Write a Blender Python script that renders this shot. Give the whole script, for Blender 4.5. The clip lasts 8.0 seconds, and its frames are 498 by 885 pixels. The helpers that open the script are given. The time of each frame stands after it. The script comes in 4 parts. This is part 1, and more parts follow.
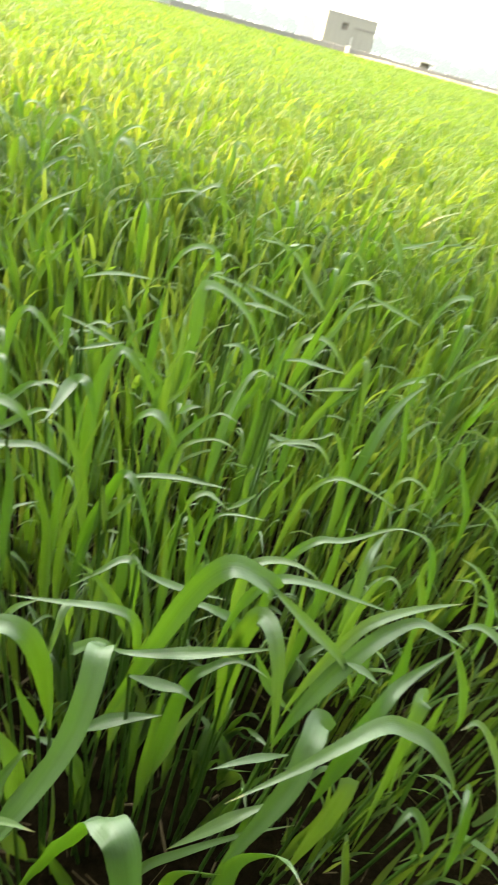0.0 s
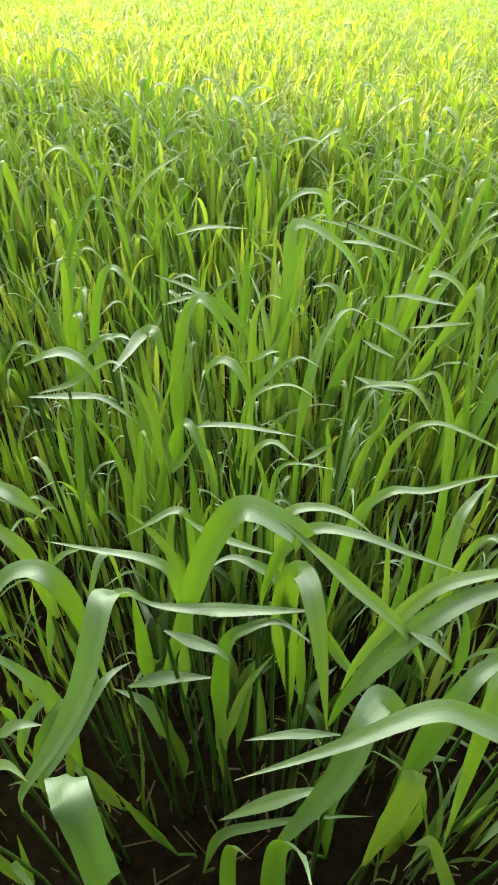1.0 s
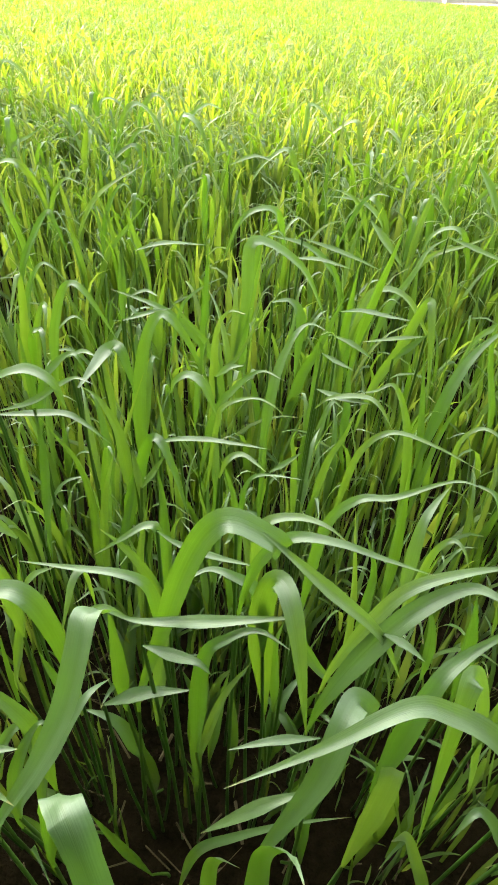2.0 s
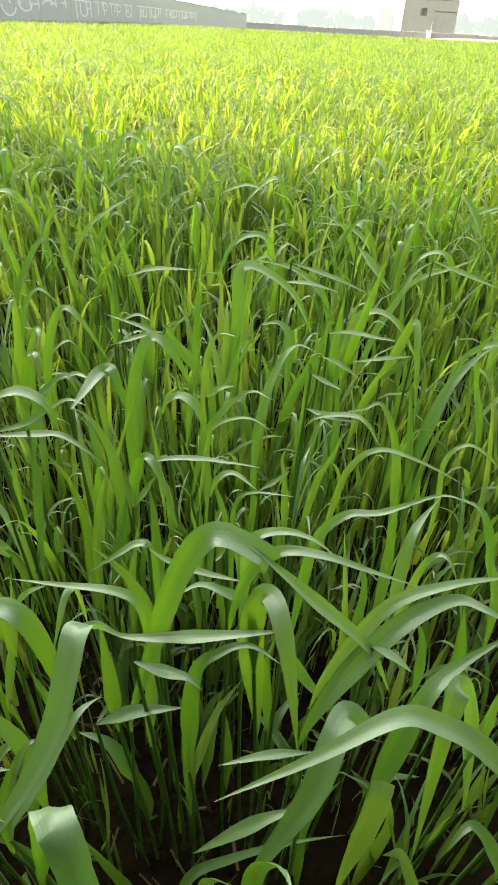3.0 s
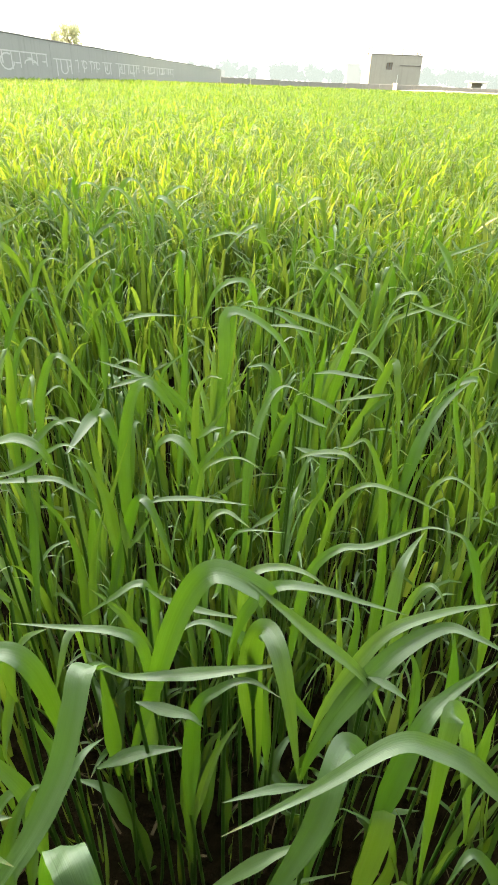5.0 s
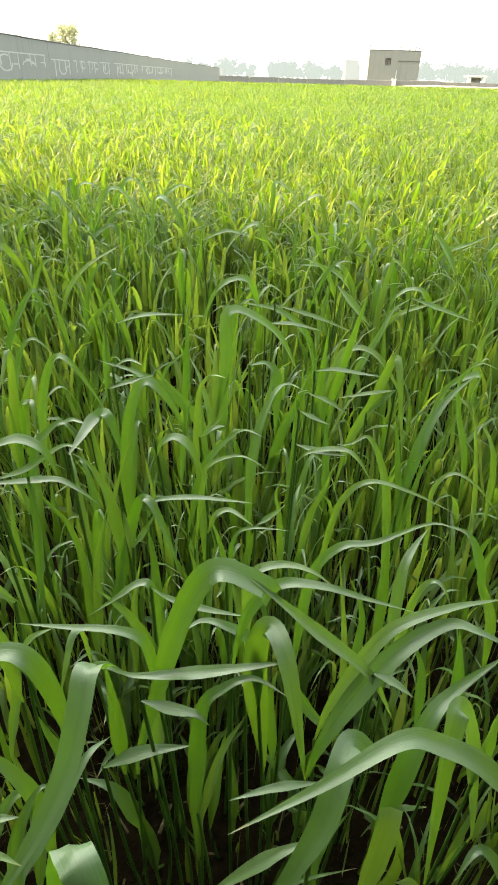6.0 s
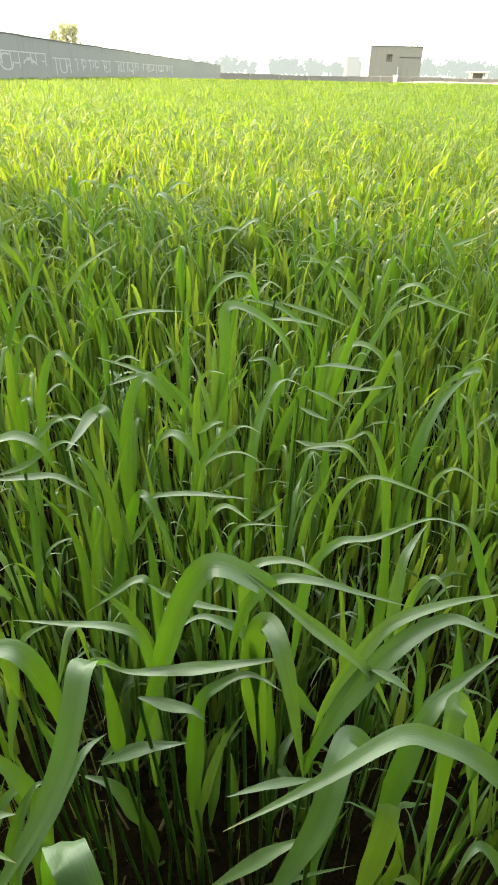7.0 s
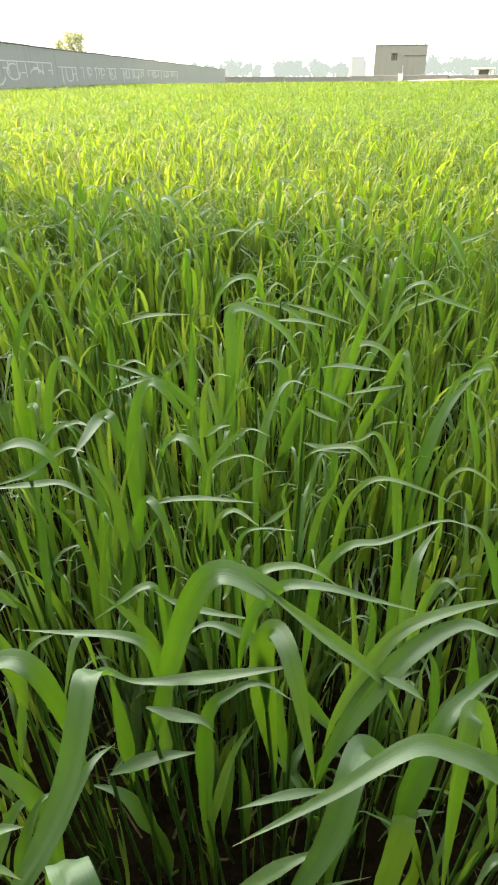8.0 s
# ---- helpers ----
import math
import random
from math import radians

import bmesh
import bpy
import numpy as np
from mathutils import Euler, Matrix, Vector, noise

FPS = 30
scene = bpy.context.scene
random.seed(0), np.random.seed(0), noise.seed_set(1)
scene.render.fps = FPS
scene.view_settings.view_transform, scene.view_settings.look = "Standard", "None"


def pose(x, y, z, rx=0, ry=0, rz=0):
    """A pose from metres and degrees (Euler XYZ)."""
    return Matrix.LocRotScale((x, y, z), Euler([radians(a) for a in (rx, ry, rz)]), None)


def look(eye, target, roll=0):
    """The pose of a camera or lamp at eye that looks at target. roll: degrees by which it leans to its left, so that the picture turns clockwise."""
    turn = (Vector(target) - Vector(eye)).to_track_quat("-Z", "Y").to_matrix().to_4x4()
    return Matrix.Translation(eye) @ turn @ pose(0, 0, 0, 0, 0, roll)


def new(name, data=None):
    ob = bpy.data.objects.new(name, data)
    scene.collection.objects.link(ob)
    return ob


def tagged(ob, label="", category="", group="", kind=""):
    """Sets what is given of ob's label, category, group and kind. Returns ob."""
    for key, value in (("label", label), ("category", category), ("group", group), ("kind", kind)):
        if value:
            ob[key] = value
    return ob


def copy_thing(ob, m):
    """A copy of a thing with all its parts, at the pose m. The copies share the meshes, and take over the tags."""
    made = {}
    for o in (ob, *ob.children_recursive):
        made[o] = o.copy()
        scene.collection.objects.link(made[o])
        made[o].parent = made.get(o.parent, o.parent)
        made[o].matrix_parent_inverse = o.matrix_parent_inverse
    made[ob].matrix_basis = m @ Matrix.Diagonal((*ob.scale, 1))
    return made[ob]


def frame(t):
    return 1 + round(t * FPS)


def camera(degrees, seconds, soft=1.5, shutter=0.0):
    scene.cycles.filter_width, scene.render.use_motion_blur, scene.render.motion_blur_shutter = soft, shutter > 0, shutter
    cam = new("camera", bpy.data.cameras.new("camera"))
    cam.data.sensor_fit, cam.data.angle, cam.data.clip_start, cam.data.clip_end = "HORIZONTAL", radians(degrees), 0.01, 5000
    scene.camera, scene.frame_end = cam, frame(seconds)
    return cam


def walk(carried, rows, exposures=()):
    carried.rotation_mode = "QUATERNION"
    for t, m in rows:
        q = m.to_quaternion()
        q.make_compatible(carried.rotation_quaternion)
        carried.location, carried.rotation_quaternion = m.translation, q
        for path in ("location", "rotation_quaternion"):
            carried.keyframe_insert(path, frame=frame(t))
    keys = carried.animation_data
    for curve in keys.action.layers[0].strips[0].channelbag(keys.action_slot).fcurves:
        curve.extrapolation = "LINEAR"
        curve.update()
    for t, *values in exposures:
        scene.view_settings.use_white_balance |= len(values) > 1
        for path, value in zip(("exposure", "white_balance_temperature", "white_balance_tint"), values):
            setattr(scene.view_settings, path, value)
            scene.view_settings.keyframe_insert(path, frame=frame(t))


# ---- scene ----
cam = camera(47.3, 8.0, 1.1, 0.4)
PATH = [
    (0, (-0.0741, 0.0018, 0.775), (0.259, 1.5936, -0.389), 15.2),
    (0.2, (-0.0767, 0.0157, 0.763), (0.1182, 1.5855, -0.46), 13.4),
    (0.5, (-0.0511, 0.0248, 0.749), (-0.1439, 1.5823, -0.503), 4.6),
    (0.7, (-0.0274, 0.0319, 0.744), (-0.1926, 1.5972, -0.489), 4.3),
    (1, (0.0097, 0.0294, 0.731), (-0.2083, 1.5445, -0.557), 0.8),
    (1.5, (-0.0025, 0.0339, 0.728), (-0.0949, 1.5604, -0.56), 3.3),
    (1.7, (-0.0023, 0.0299, 0.731), (-0.0691, 1.5655, -0.549), 3),
    (2.8, (-0.0075, 0.0117, 0.744), (-0.0168, 1.6288, -0.433), 5),
    (3, (0.0014, 0.0131, 0.739), (-0.0405, 1.6228, -0.446), 3.1),
    (3.5, (0.0004, 0.013, 0.738), (-0.01, 1.612, -0.464), 2.9),
    (4, (0.0017, 0.0081, 0.74), (0.0012, 1.6305, -0.43), 2.7),
    (5.5, (-0.005, -0.0012, 0.753), (-0.0046, 1.6964, -0.305), 2.1),
    (6, (-0.003, -0.0001, 0.75), (-0.0101, 1.6831, -0.331), 1.5),
    (6.5, (0.0, 0.0, 0.749), (0.0, 1.6815, -0.334), 1.4),
    (7, (0.001, 0.001, 0.747), (-0.015, 1.6809, -0.34), 1.1),
    (7.5, (0.0168, 0.0057, 0.739), (0.0, 1.6805, -0.355), -1.2),
    (8, (0.0047, 0.0072, 0.744), (-0.0504, 1.6894, -0.336), -0.6),
]
EXPOSURES = [(0.0, 2.74, 7500, 4), (0.5, 2.70, 7500, 4), (1.0, 2.83, 7500, 4), (1.7, 2.96, 7500, 4), (3.0, 2.58, 7500, 4), (3.5, 2.74, 7500, 4), (4.0, 2.68, 7500, 4), (5.5, 2.48, 7500, 4), (6.0, 2.38, 7500, 4), (8.0, 2.34, 7500, 4)]
walk(cam, [(t, look(eye, target, roll)) for t, eye, target, roll in PATH], EXPOSURES)

# ---- world, sun ----
SUN_AZ, SUN_EL = -66.0, 31.0          # degrees clockwise from +y, and above the horizon
world = bpy.data.worlds.new("sky")
scene.world = world
world.use_nodes = True
wn = world.node_tree.nodes
sky = wn.new("ShaderNodeTexSky")
sky.sky_type = "NISHITA"
sky.sun_disc = False
sky.sun_elevation, sky.sun_rotation = radians(SUN_EL), radians(SUN_AZ % 360)
sky.air_density, sky.dust_density, sky.ozone_density = 1.0, 2.0, 1.0
wn["Background"].inputs["Strength"].default_value = 0.05
wl = world.node_tree.links
wl.new(sky.outputs["Color"], wn["Background"].inputs["Color"])
# thin bright haze, thickest towards the horizon
way_up = wn.new("ShaderNodeSeparateXYZ")
wl.new(wn.new("ShaderNodeTexCoord").outputs["Generated"], way_up.inputs[0])
lift = wn.new("ShaderNodeMapRange")
wl.new(way_up.outputs["Z"], lift.inputs["Value"])
lift.inputs["To Min"].default_value, lift.inputs["To Max"].default_value = 0.34, 0.24
haze = wn.new("ShaderNodeBackground")
haze.inputs["Color"].default_value = (0.93, 0.97, 1.0, 1)
# the haze glows round the sun, as thick air scatters its light forwards
toward = wn.new("ShaderNodeVectorMath")
toward.operation = "DOT_PRODUCT"
wl.new(wn["Texture Coordinate"].outputs["Generated"], toward.inputs[0])
az, el = radians(SUN_AZ), radians(SUN_EL)
sun_from = Vector((math.sin(az) * math.cos(el), math.cos(az) * math.cos(el), math.sin(el)))
toward.inputs[1].default_value = sun_from
near_sun = wn.new("ShaderNodeMapRange")
near_sun.inputs["From Min"].default_value = -1.0
wl.new(toward.outputs["Value"], near_sun.inputs["Value"])
glow = wn.new("ShaderNodeMath")
glow.operation = "POWER"
wl.new(near_sun.outputs["Result"], glow.inputs[0])
glow.inputs[1].default_value = 4.0
haze_total = wn.new("ShaderNodeMath")
haze_total.operation = "MULTIPLY_ADD"
wl.new(glow.outputs[0], haze_total.inputs[0])
haze_total.inputs[1].default_value = 1.7
wl.new(lift.outputs["Result"], haze_total.inputs[2])
wl.new(haze_total.outputs[0], haze.inputs["Strength"])
both_skies = wn.new("ShaderNodeAddShader")
wl.new(wn["Background"].outputs[0], both_skies.inputs[0])
wl.new(haze.outputs[0], both_skies.inputs[1])
wl.new(both_skies.outputs[0], wn["World Output"].inputs["Surface"])

sun = new("sun", bpy.data.lights.new("sun", "SUN"))
sun.data.energy, sun.data.angle, sun.data.color = 3.7, radians(3), (1.0, 0.69, 0.36)
sun.matrix_world = look(sun_from * 50, (0, 0, 0))


# ---- materials ----
class Nodes:
    """A short hand for building a node material."""

    def __init__(self, name):
        self.mat = bpy.data.materials.new(name)
        self.mat.use_nodes = True
        self.tree = self.mat.node_tree
        self.bsdf = self.tree.nodes["Principled BSDF"]
        self.out = self.tree.nodes["Material Output"]

    def add(self, kind, **inputs):
        node = self.tree.nodes.new(kind)
        for key, value in inputs.items():
            sock = node.inputs[key.replace("_", " ")]
            if isinstance(value, bpy.types.NodeSocket):
                self.tree.links.new(value, sock)
            else:
                sock.default_value = value
        return node

    def link(self, a, b):
        self.tree.links.new(a, b)

    def noise(self, scale, detail=4.0, vector=None, rough=0.55):
        node = self.add("ShaderNodeTexNoise", Scale=scale, Detail=detail, Roughness=rough)
        if vector is not None:
            self.link(vector, node.inputs["Vector"])
        return node.outputs["Fac"]

    def ramp(self, fac, *stops):
        node = self.tree.nodes.new("ShaderNodeValToRGB")
        self.link(fac, node.inputs["Fac"])
        el = node.color_ramp.elements
        while len(el) < len(stops):
            el.new(0.5)
        for e, (at, colour) in zip(el, stops):
            e.position = at
            e.color = (*colour, 1)
        return node.outputs["Color"]

    def mix(self, fac, a, b, how="MIX"):
        node = self.tree.nodes.new("ShaderNodeMix")
        node.data_type, node.blend_type = "RGBA", how
        for sock, value in ((node.inputs[0], fac), (node.inputs[6], a), (node.inputs[7], b)):
            if isinstance(value, bpy.types.NodeSocket):
                self.link(value, sock)
            elif isinstance(value, tuple):
                sock.default_value = (*value, 1)
            else:
                sock.default_value = value
        return node.outputs[2]

    def math(self, op, a, b=0.0):
        node = self.tree.nodes.new("ShaderNodeMath")
        node.operation = op
        for sock, value in ((node.inputs[0], a), (node.inputs[1], b)):
            if isinstance(value, bpy.types.NodeSocket):
                self.link(value, sock)
            else:
                sock.default_value = value
        return node.outputs[0]

    def bump(self, height, strength=0.3, distance=0.01):
        node = self.add("ShaderNodeBump", Strength=strength, Distance=distance, Height=height)
        self.link(node.outputs["Normal"], self.bsdf.inputs["Normal"])
        return node.outputs["Normal"]

    def finish(self, colour, rough=0.6, spec=0.5):
        if isinstance(colour, tuple):
            self.bsdf.inputs["Base Color"].default_value = (*colour, 1)
        else:
            self.link(colour, self.bsdf.inputs["Base Color"])
        if isinstance(rough, bpy.types.NodeSocket):
            self.link(rough, self.bsdf.inputs["Roughness"])
        else:
            self.bsdf.inputs["Roughness"].default_value = rough
        self.bsdf.inputs["Specular IOR Level"].default_value = spec
        return self.mat

    def place(self):
        return self.add("ShaderNodeTexCoord").outputs["Object"]

    def world_place(self):
        return self.add("ShaderNodeNewGeometry").outputs["Position"]


def leaf_material(name, joined, veins, through_light):
    """Green waxy blade with parallel veins that lets light through. joined: one mesh of many blades."""
    n = Nodes(name)
    if joined:
        rnd = n.add("ShaderNodeNewGeometry").outputs["Random Per Island"]
    else:
        rnd = n.add("ShaderNodeObjectInfo").outputs["Random"]
    uv = n.add("ShaderNodeUVMap")
    uv.uv_map = "UVMap"
    sep = n.add("ShaderNodeSeparateXYZ", Vector=uv.outputs["UV"])
    u, v = sep.outputs["X"], sep.outputs["Y"]
    front = n.ramp(rnd, (0.0, (0.026, 0.072, 0.011)), (0.45, (0.040, 0.100, 0.017)), (0.8, (0.060, 0.128, 0.025)), (1.0, (0.084, 0.150, 0.030)))
    back = n.ramp(rnd, *zip((0.0, 0.5, 1.0), through_light))
    pos = n.world_place()
    blotch = n.noise(9.0, 3.0, pos)
    front = n.mix(n.math("MULTIPLY", blotch, 0.45 if joined else 0.95), front, (0.165, 0.262, 0.135) if joined else (0.215, 0.330, 0.180))
    if veins:
        lines = n.add("ShaderNodeCombineXYZ", X=n.math("MULTIPLY", u, 15.0), Y=n.math("MULTIPLY", v, 1.1), Z=n.math("MULTIPLY", rnd, 90.0))
        streak = n.noise(1.0, 3.0, lines.outputs[0])
        wave = n.math("MULTIPLY", n.math("SUBTRACT", streak, 0.5), 2.6)
        mid = n.math("SUBTRACT", 1.0, n.math("MINIMUM", n.math("MULTIPLY", n.math("ABSOLUTE", n.math("SUBTRACT", u, 0.5)), 16.0), 1.0))
        front = n.mix(n.math("MULTIPLY", mid, 0.35), front, (0.10, 0.16, 0.045))
        front = n.mix(n.math("MULTIPLY", n.math("ADD", wave, 1.0), 0.22), front, (0.058, 0.116, 0.024))
        back = n.mix(n.math("MULTIPLY", n.math("ADD", wave, 1.0), 0.16), back, (0.058, 0.145, 0.006))
        fine = n.noise(260.0, 2.0, pos)
        normal = n.bump(n.math("ADD", n.math("MULTIPLY", wave, 0.5), fine), 0.40, 0.0006)
    # dry tips
    dry = n.math("MULTIPLY", n.math("GREATER_THAN", n.math("ADD", v, n.math("MULTIPLY", rnd, 0.04)), 0.985), 0.7)
    front = n.mix(dry, front, (0.26, 0.22, 0.09))
    n.finish(front, 0.55, 0.12)
    n.bsdf.inputs["Coat Weight"].default_value = 0.35 if joined else 1.0
    n.bsdf.inputs["Coat IOR"].default_value = 1.6 if joined else 1.76
    n.bsdf.inputs["Coat Roughness"].default_value = 0.46
    n.bsdf.inputs["Sheen Weight"].default_value = 0.03
    n.bsdf.inputs["Sheen Roughness"].default_value = 0.45
    n.bsdf.inputs["Sheen Tint"].default_value = (0.9, 0.97, 1.0, 1)
    trans = n.add("ShaderNodeBsdfTranslucent", Color=back)
    if veins:
        n.link(normal, trans.inputs["Normal"])
    both = n.add("ShaderNodeMixShader", Fac=0.52 if joined else 0.44)
    n.link(n.bsdf.outputs[0], both.inputs[1])
    n.link(trans.outputs[0], both.inputs[2])
    n.link(both.outputs[0], n.out.inputs["Surface"])
    return n.mat


LEAF = leaf_material("wheat_leaf", False, True, ((0.088, 0.215, 0.007), (0.132, 0.272, 0.011), (0.190, 0.312, 0.018)))
CROP = leaf_material("wheat_crop_leaf", True, True, ((0.106, 0.222, 0.011), (0.190, 0.310, 0.022), (0.325, 0.392, 0.045)))


def stem_material():
    n = Nodes("wheat_stem")
    rnd = n.add("ShaderNodeObjectInfo").outputs["Random"]
    col = n.ramp(rnd, (0.0, (0.044, 0.11, 0.010)), (0.6, (0.060, 0.14, 0.014)), (1.0, (0.085, 0.16, 0.020)))
    col = n.mix(n.noise(40.0, 3.0, n.world_place()), col, (0.045, 0.11, 0.018))
    return n.finish(col, 0.55, 0.25)


def soil_material():
    n = Nodes("soil")
    pos = n.world_place()
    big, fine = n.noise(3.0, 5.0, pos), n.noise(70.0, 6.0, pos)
    # near-black browns: the shade under the crop is put into the soil colour
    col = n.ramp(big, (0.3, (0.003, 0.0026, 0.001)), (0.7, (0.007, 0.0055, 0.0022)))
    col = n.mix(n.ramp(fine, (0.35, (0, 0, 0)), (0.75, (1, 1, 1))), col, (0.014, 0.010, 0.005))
    far = n.add("ShaderNodeSeparateXYZ", Vector=pos).outputs["Y"]
    past = n.math("GREATER_THAN", far, 61.0)
    turf = n.ramp(n.noise(0.05, 5.0, pos), (0.35, (0.06, 0.09, 0.03)), (0.65, (0.14, 0.13, 0.08)))
    col = n.mix(past, col, turf)
    n.bump(fine, 0.8, 0.02)
    return n.finish(col, 1.0, 0.02)


def plaster(name, a, b, stain, scale=1.2, courses=0.0):
    """Rendered or bare masonry with weather stains; courses: height of a row of bricks in metres."""
    n = Nodes(name)
    pos = n.world_place()
    big, mid, fine = n.noise(0.35 * scale, 5.0, pos), n.noise(2.6 * scale, 5.0, pos), n.noise(30.0 * scale, 4.0, pos)
    col = n.mix(big, a, b)
    col = n.mix(n.math("MULTIPLY", mid, 0.45), col, stain)
    stretch = n.add("ShaderNodeMapping", Vector=pos)
    stretch.inputs["Scale"].default_value = (2.2, 2.2, 0.18)
    run = n.noise(1.6, 4.0, stretch.outputs["Vector"])
    col = n.mix(n.ramp(run, (0.52, (0, 0, 0)), (0.72, (0.5, 0.5, 0.5))), col, stain)
    height = n.math("ADD", mid, fine)
    if courses:
        z = n.add("ShaderNodeSeparateXYZ", Vector=pos).outputs["Z"]
        row = n.math("FRACT", n.math("DIVIDE", z, courses))
        joint = n.math("LESS_THAN", row, 0.14)
        col = n.mix(n.math("MULTIPLY", joint, 0.35), col, stain)
    n.bump(height, 0.5, 0.01)
    return n.finish(col, 0.9, 0.25)


STEM = stem_material()
SOIL = soil_material()
WALL = plaster("boundary_wall_render", (0.280, 0.291, 0.272), (0.314, 0.322, 0.302), (0.230, 0.238, 0.221))
COPING = plaster("coping", (0.132, 0.126, 0.120), (0.180, 0.168, 0.156), (0.078, 0.075, 0.072))
HOUSE = plaster("house_brick", (0.239, 0.234, 0.208), (0.268, 0.259, 0.234), (0.194, 0.185, 0.162), 1.0, 0.075)
WHITEWASH = plaster("whitewash", (0.592, 0.576, 0.544), (0.656, 0.648, 0.624), (0.448, 0.424, 0.384))
# dark render of the added wall, so that little light bounces off it
DARKRENDER = plaster("dark_render", (0.042, 0.052, 0.038), (0.059, 0.070, 0.052), (0.028, 0.035, 0.025))
LOWWALL = plaster("low_wall_render", (0.185, 0.185, 0.174), (0.230, 0.224, 0.207), (0.134, 0.132, 0.123))
EARTH = plaster("dry_earth", (0.347, 0.310, 0.248), (0.409, 0.372, 0.310), (0.260, 0.223, 0.167), 0.8)
PAINT = plaster("worn_white_paint", (0.471, 0.471, 0.459), (0.508, 0.508, 0.496), (0.360, 0.360, 0.347))


def plain(name, colour, rough=0.6, metal=0.0, grain=20.0):
    n = Nodes(name)
    col = n.mix(n.math("MULTIPLY", n.noise(grain, 4.0, n.world_place()), 0.5), colour, tuple(c * 0.6 for c in colour))
    n.bsdf.inputs["Metallic"].default_value = metal
    return n.finish(col, rough, 0.4)


RUST = plain("rusty_steel", (0.16, 0.09, 0.06), 0.7, 0.6)
TRUNK = plain("bark", (0.12, 0.09, 0.06), 0.95)
STRAW = plain("straw", (0.085, 0.065, 0.032), 0.8, 0.0, 60.0)


def tree_leaf_material():
    n = Nodes("tree_leaf")
    rnd = n.add("ShaderNodeNewGeometry").outputs["Random Per Island"]
    # greens kept pale, with the haze before the tree put into them
    col = n.ramp(rnd, (0.0, (0.17, 0.20, 0.12)), (1.0, (0.26, 0.29, 0.18)))
    n.finish(col, 0.55, 0.4)
    trans = n.add("ShaderNodeBsdfTranslucent", Color=(0.36, 0.39, 0.25, 1))
    both = n.add("ShaderNodeMixShader", Fac=0.5)
    n.link(n.bsdf.outputs[0], both.inputs[1])
    n.link(trans.outputs[0], both.inputs[2])
    n.link(both.outputs[0], n.out.inputs["Surface"])
    return n.mat


# fill of the window opening, a dark colour lightened to stand for haze
WINDOWGREY = plain("window_grey", (0.16, 0.16, 0.15), 0.6)
TREELEAF = tree_leaf_material()


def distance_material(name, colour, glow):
    """Far backdrop; the haze of distance is put in as a pale glow."""
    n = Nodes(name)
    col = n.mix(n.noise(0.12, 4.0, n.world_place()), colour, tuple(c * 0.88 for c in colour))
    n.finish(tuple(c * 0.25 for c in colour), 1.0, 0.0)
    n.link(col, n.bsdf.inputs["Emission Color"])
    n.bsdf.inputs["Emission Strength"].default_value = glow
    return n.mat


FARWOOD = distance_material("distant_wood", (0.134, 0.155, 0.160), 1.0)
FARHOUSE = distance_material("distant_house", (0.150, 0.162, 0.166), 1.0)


# ---- mesh helpers ----
def put_mesh(name, verts, faces, material, uvs=None, smooth=False):
    me = bpy.data.meshes.new(name)
    me.from_pydata([tuple(v) for v in verts], [], [tuple(f) for f in faces])
    me.materials.append(material)
    if uvs is not None:
        layer = me.uv_layers.new(name="UVMap")
        loops = np.empty(len(me.loops), dtype=np.int32)
        me.loops.foreach_get("vertex_index", loops)
        layer.data.foreach_set("uv", np.asarray(uvs, dtype=np.float32)[loops].ravel())
    if smooth:
        me.polygons.foreach_set("use_smooth", np.ones(len(me.polygons), dtype=bool))
    me.update()
    return me


def fast_mesh(name, verts, quads, material, uvs):
    """Many quads at once, from arrays."""
    me = bpy.data.meshes.new(name)
    me.vertices.add(len(verts))
    me.vertices.foreach_set("co", verts.astype(np.float32).ravel())
    me.loops.add(quads.size)
    me.loops.foreach_set("vertex_index", quads.astype(np.int32).ravel())
    me.polygons.add(len(quads))
    me.polygons.foreach_set("loop_start", np.arange(0, quads.size, 4, dtype=np.int32))
    layer = me.uv_layers.new(name="UVMap")
    layer.data.foreach_set("uv", uvs.astype(np.float32)[quads.ravel()].ravel())
    me.update(calc_edges=True)
    me.polygons.foreach_set("use_smooth", np.ones(len(quads), dtype=bool))
    me.materials.append(material)
    me.validate()
    return me


def part(name, bm, material, parent=None, label=""):
    me = bpy.data.meshes.new(name)
    bm.to_mesh(me)
    bm.free()
    me.materials.append(material)
    ob = new(name, me)
    ob.parent = parent
    if label:
        tagged(ob, label)
    return ob


def box(bm, x0, x1, y0, y1, z0, z1, bevel=0.0):
    made = bmesh.ops.create_cube(bm, size=1.0)["verts"]
    for v in made:
        v.co = ((x0 + x1) / 2 + v.co.x * (x1 - x0), (y0 + y1) / 2 + v.co.y * (y1 - y0), (z0 + z1) / 2 + v.co.z * (z1 - z0))
    if bevel:
        edges = list({e for v in made for e in v.link_edges})
        bmesh.ops.bevel(bm, geom=edges, offset=bevel, segments=1, affect="EDGES")
    return bm


def boxed(x0, x1, y0, y1, z0, z1, bevel=0.0):
    return box(bmesh.new(), x0, x1, y0, y1, z0, z1, bevel)


def rod(p, q, r, sides=6):
    """A round bar from p to q."""
    bm = bmesh.new()
    p, q = Vector(p), Vector(q)
    m = Matrix.Translation((p + q) / 2) @ (q - p).to_track_quat("Z", "Y").to_matrix().to_4x4()
    bmesh.ops.create_cone(bm, cap_ends=True, segments=sides, radius1=r, radius2=r * 0.9, depth=(q - p).length, matrix=m)
    return bm


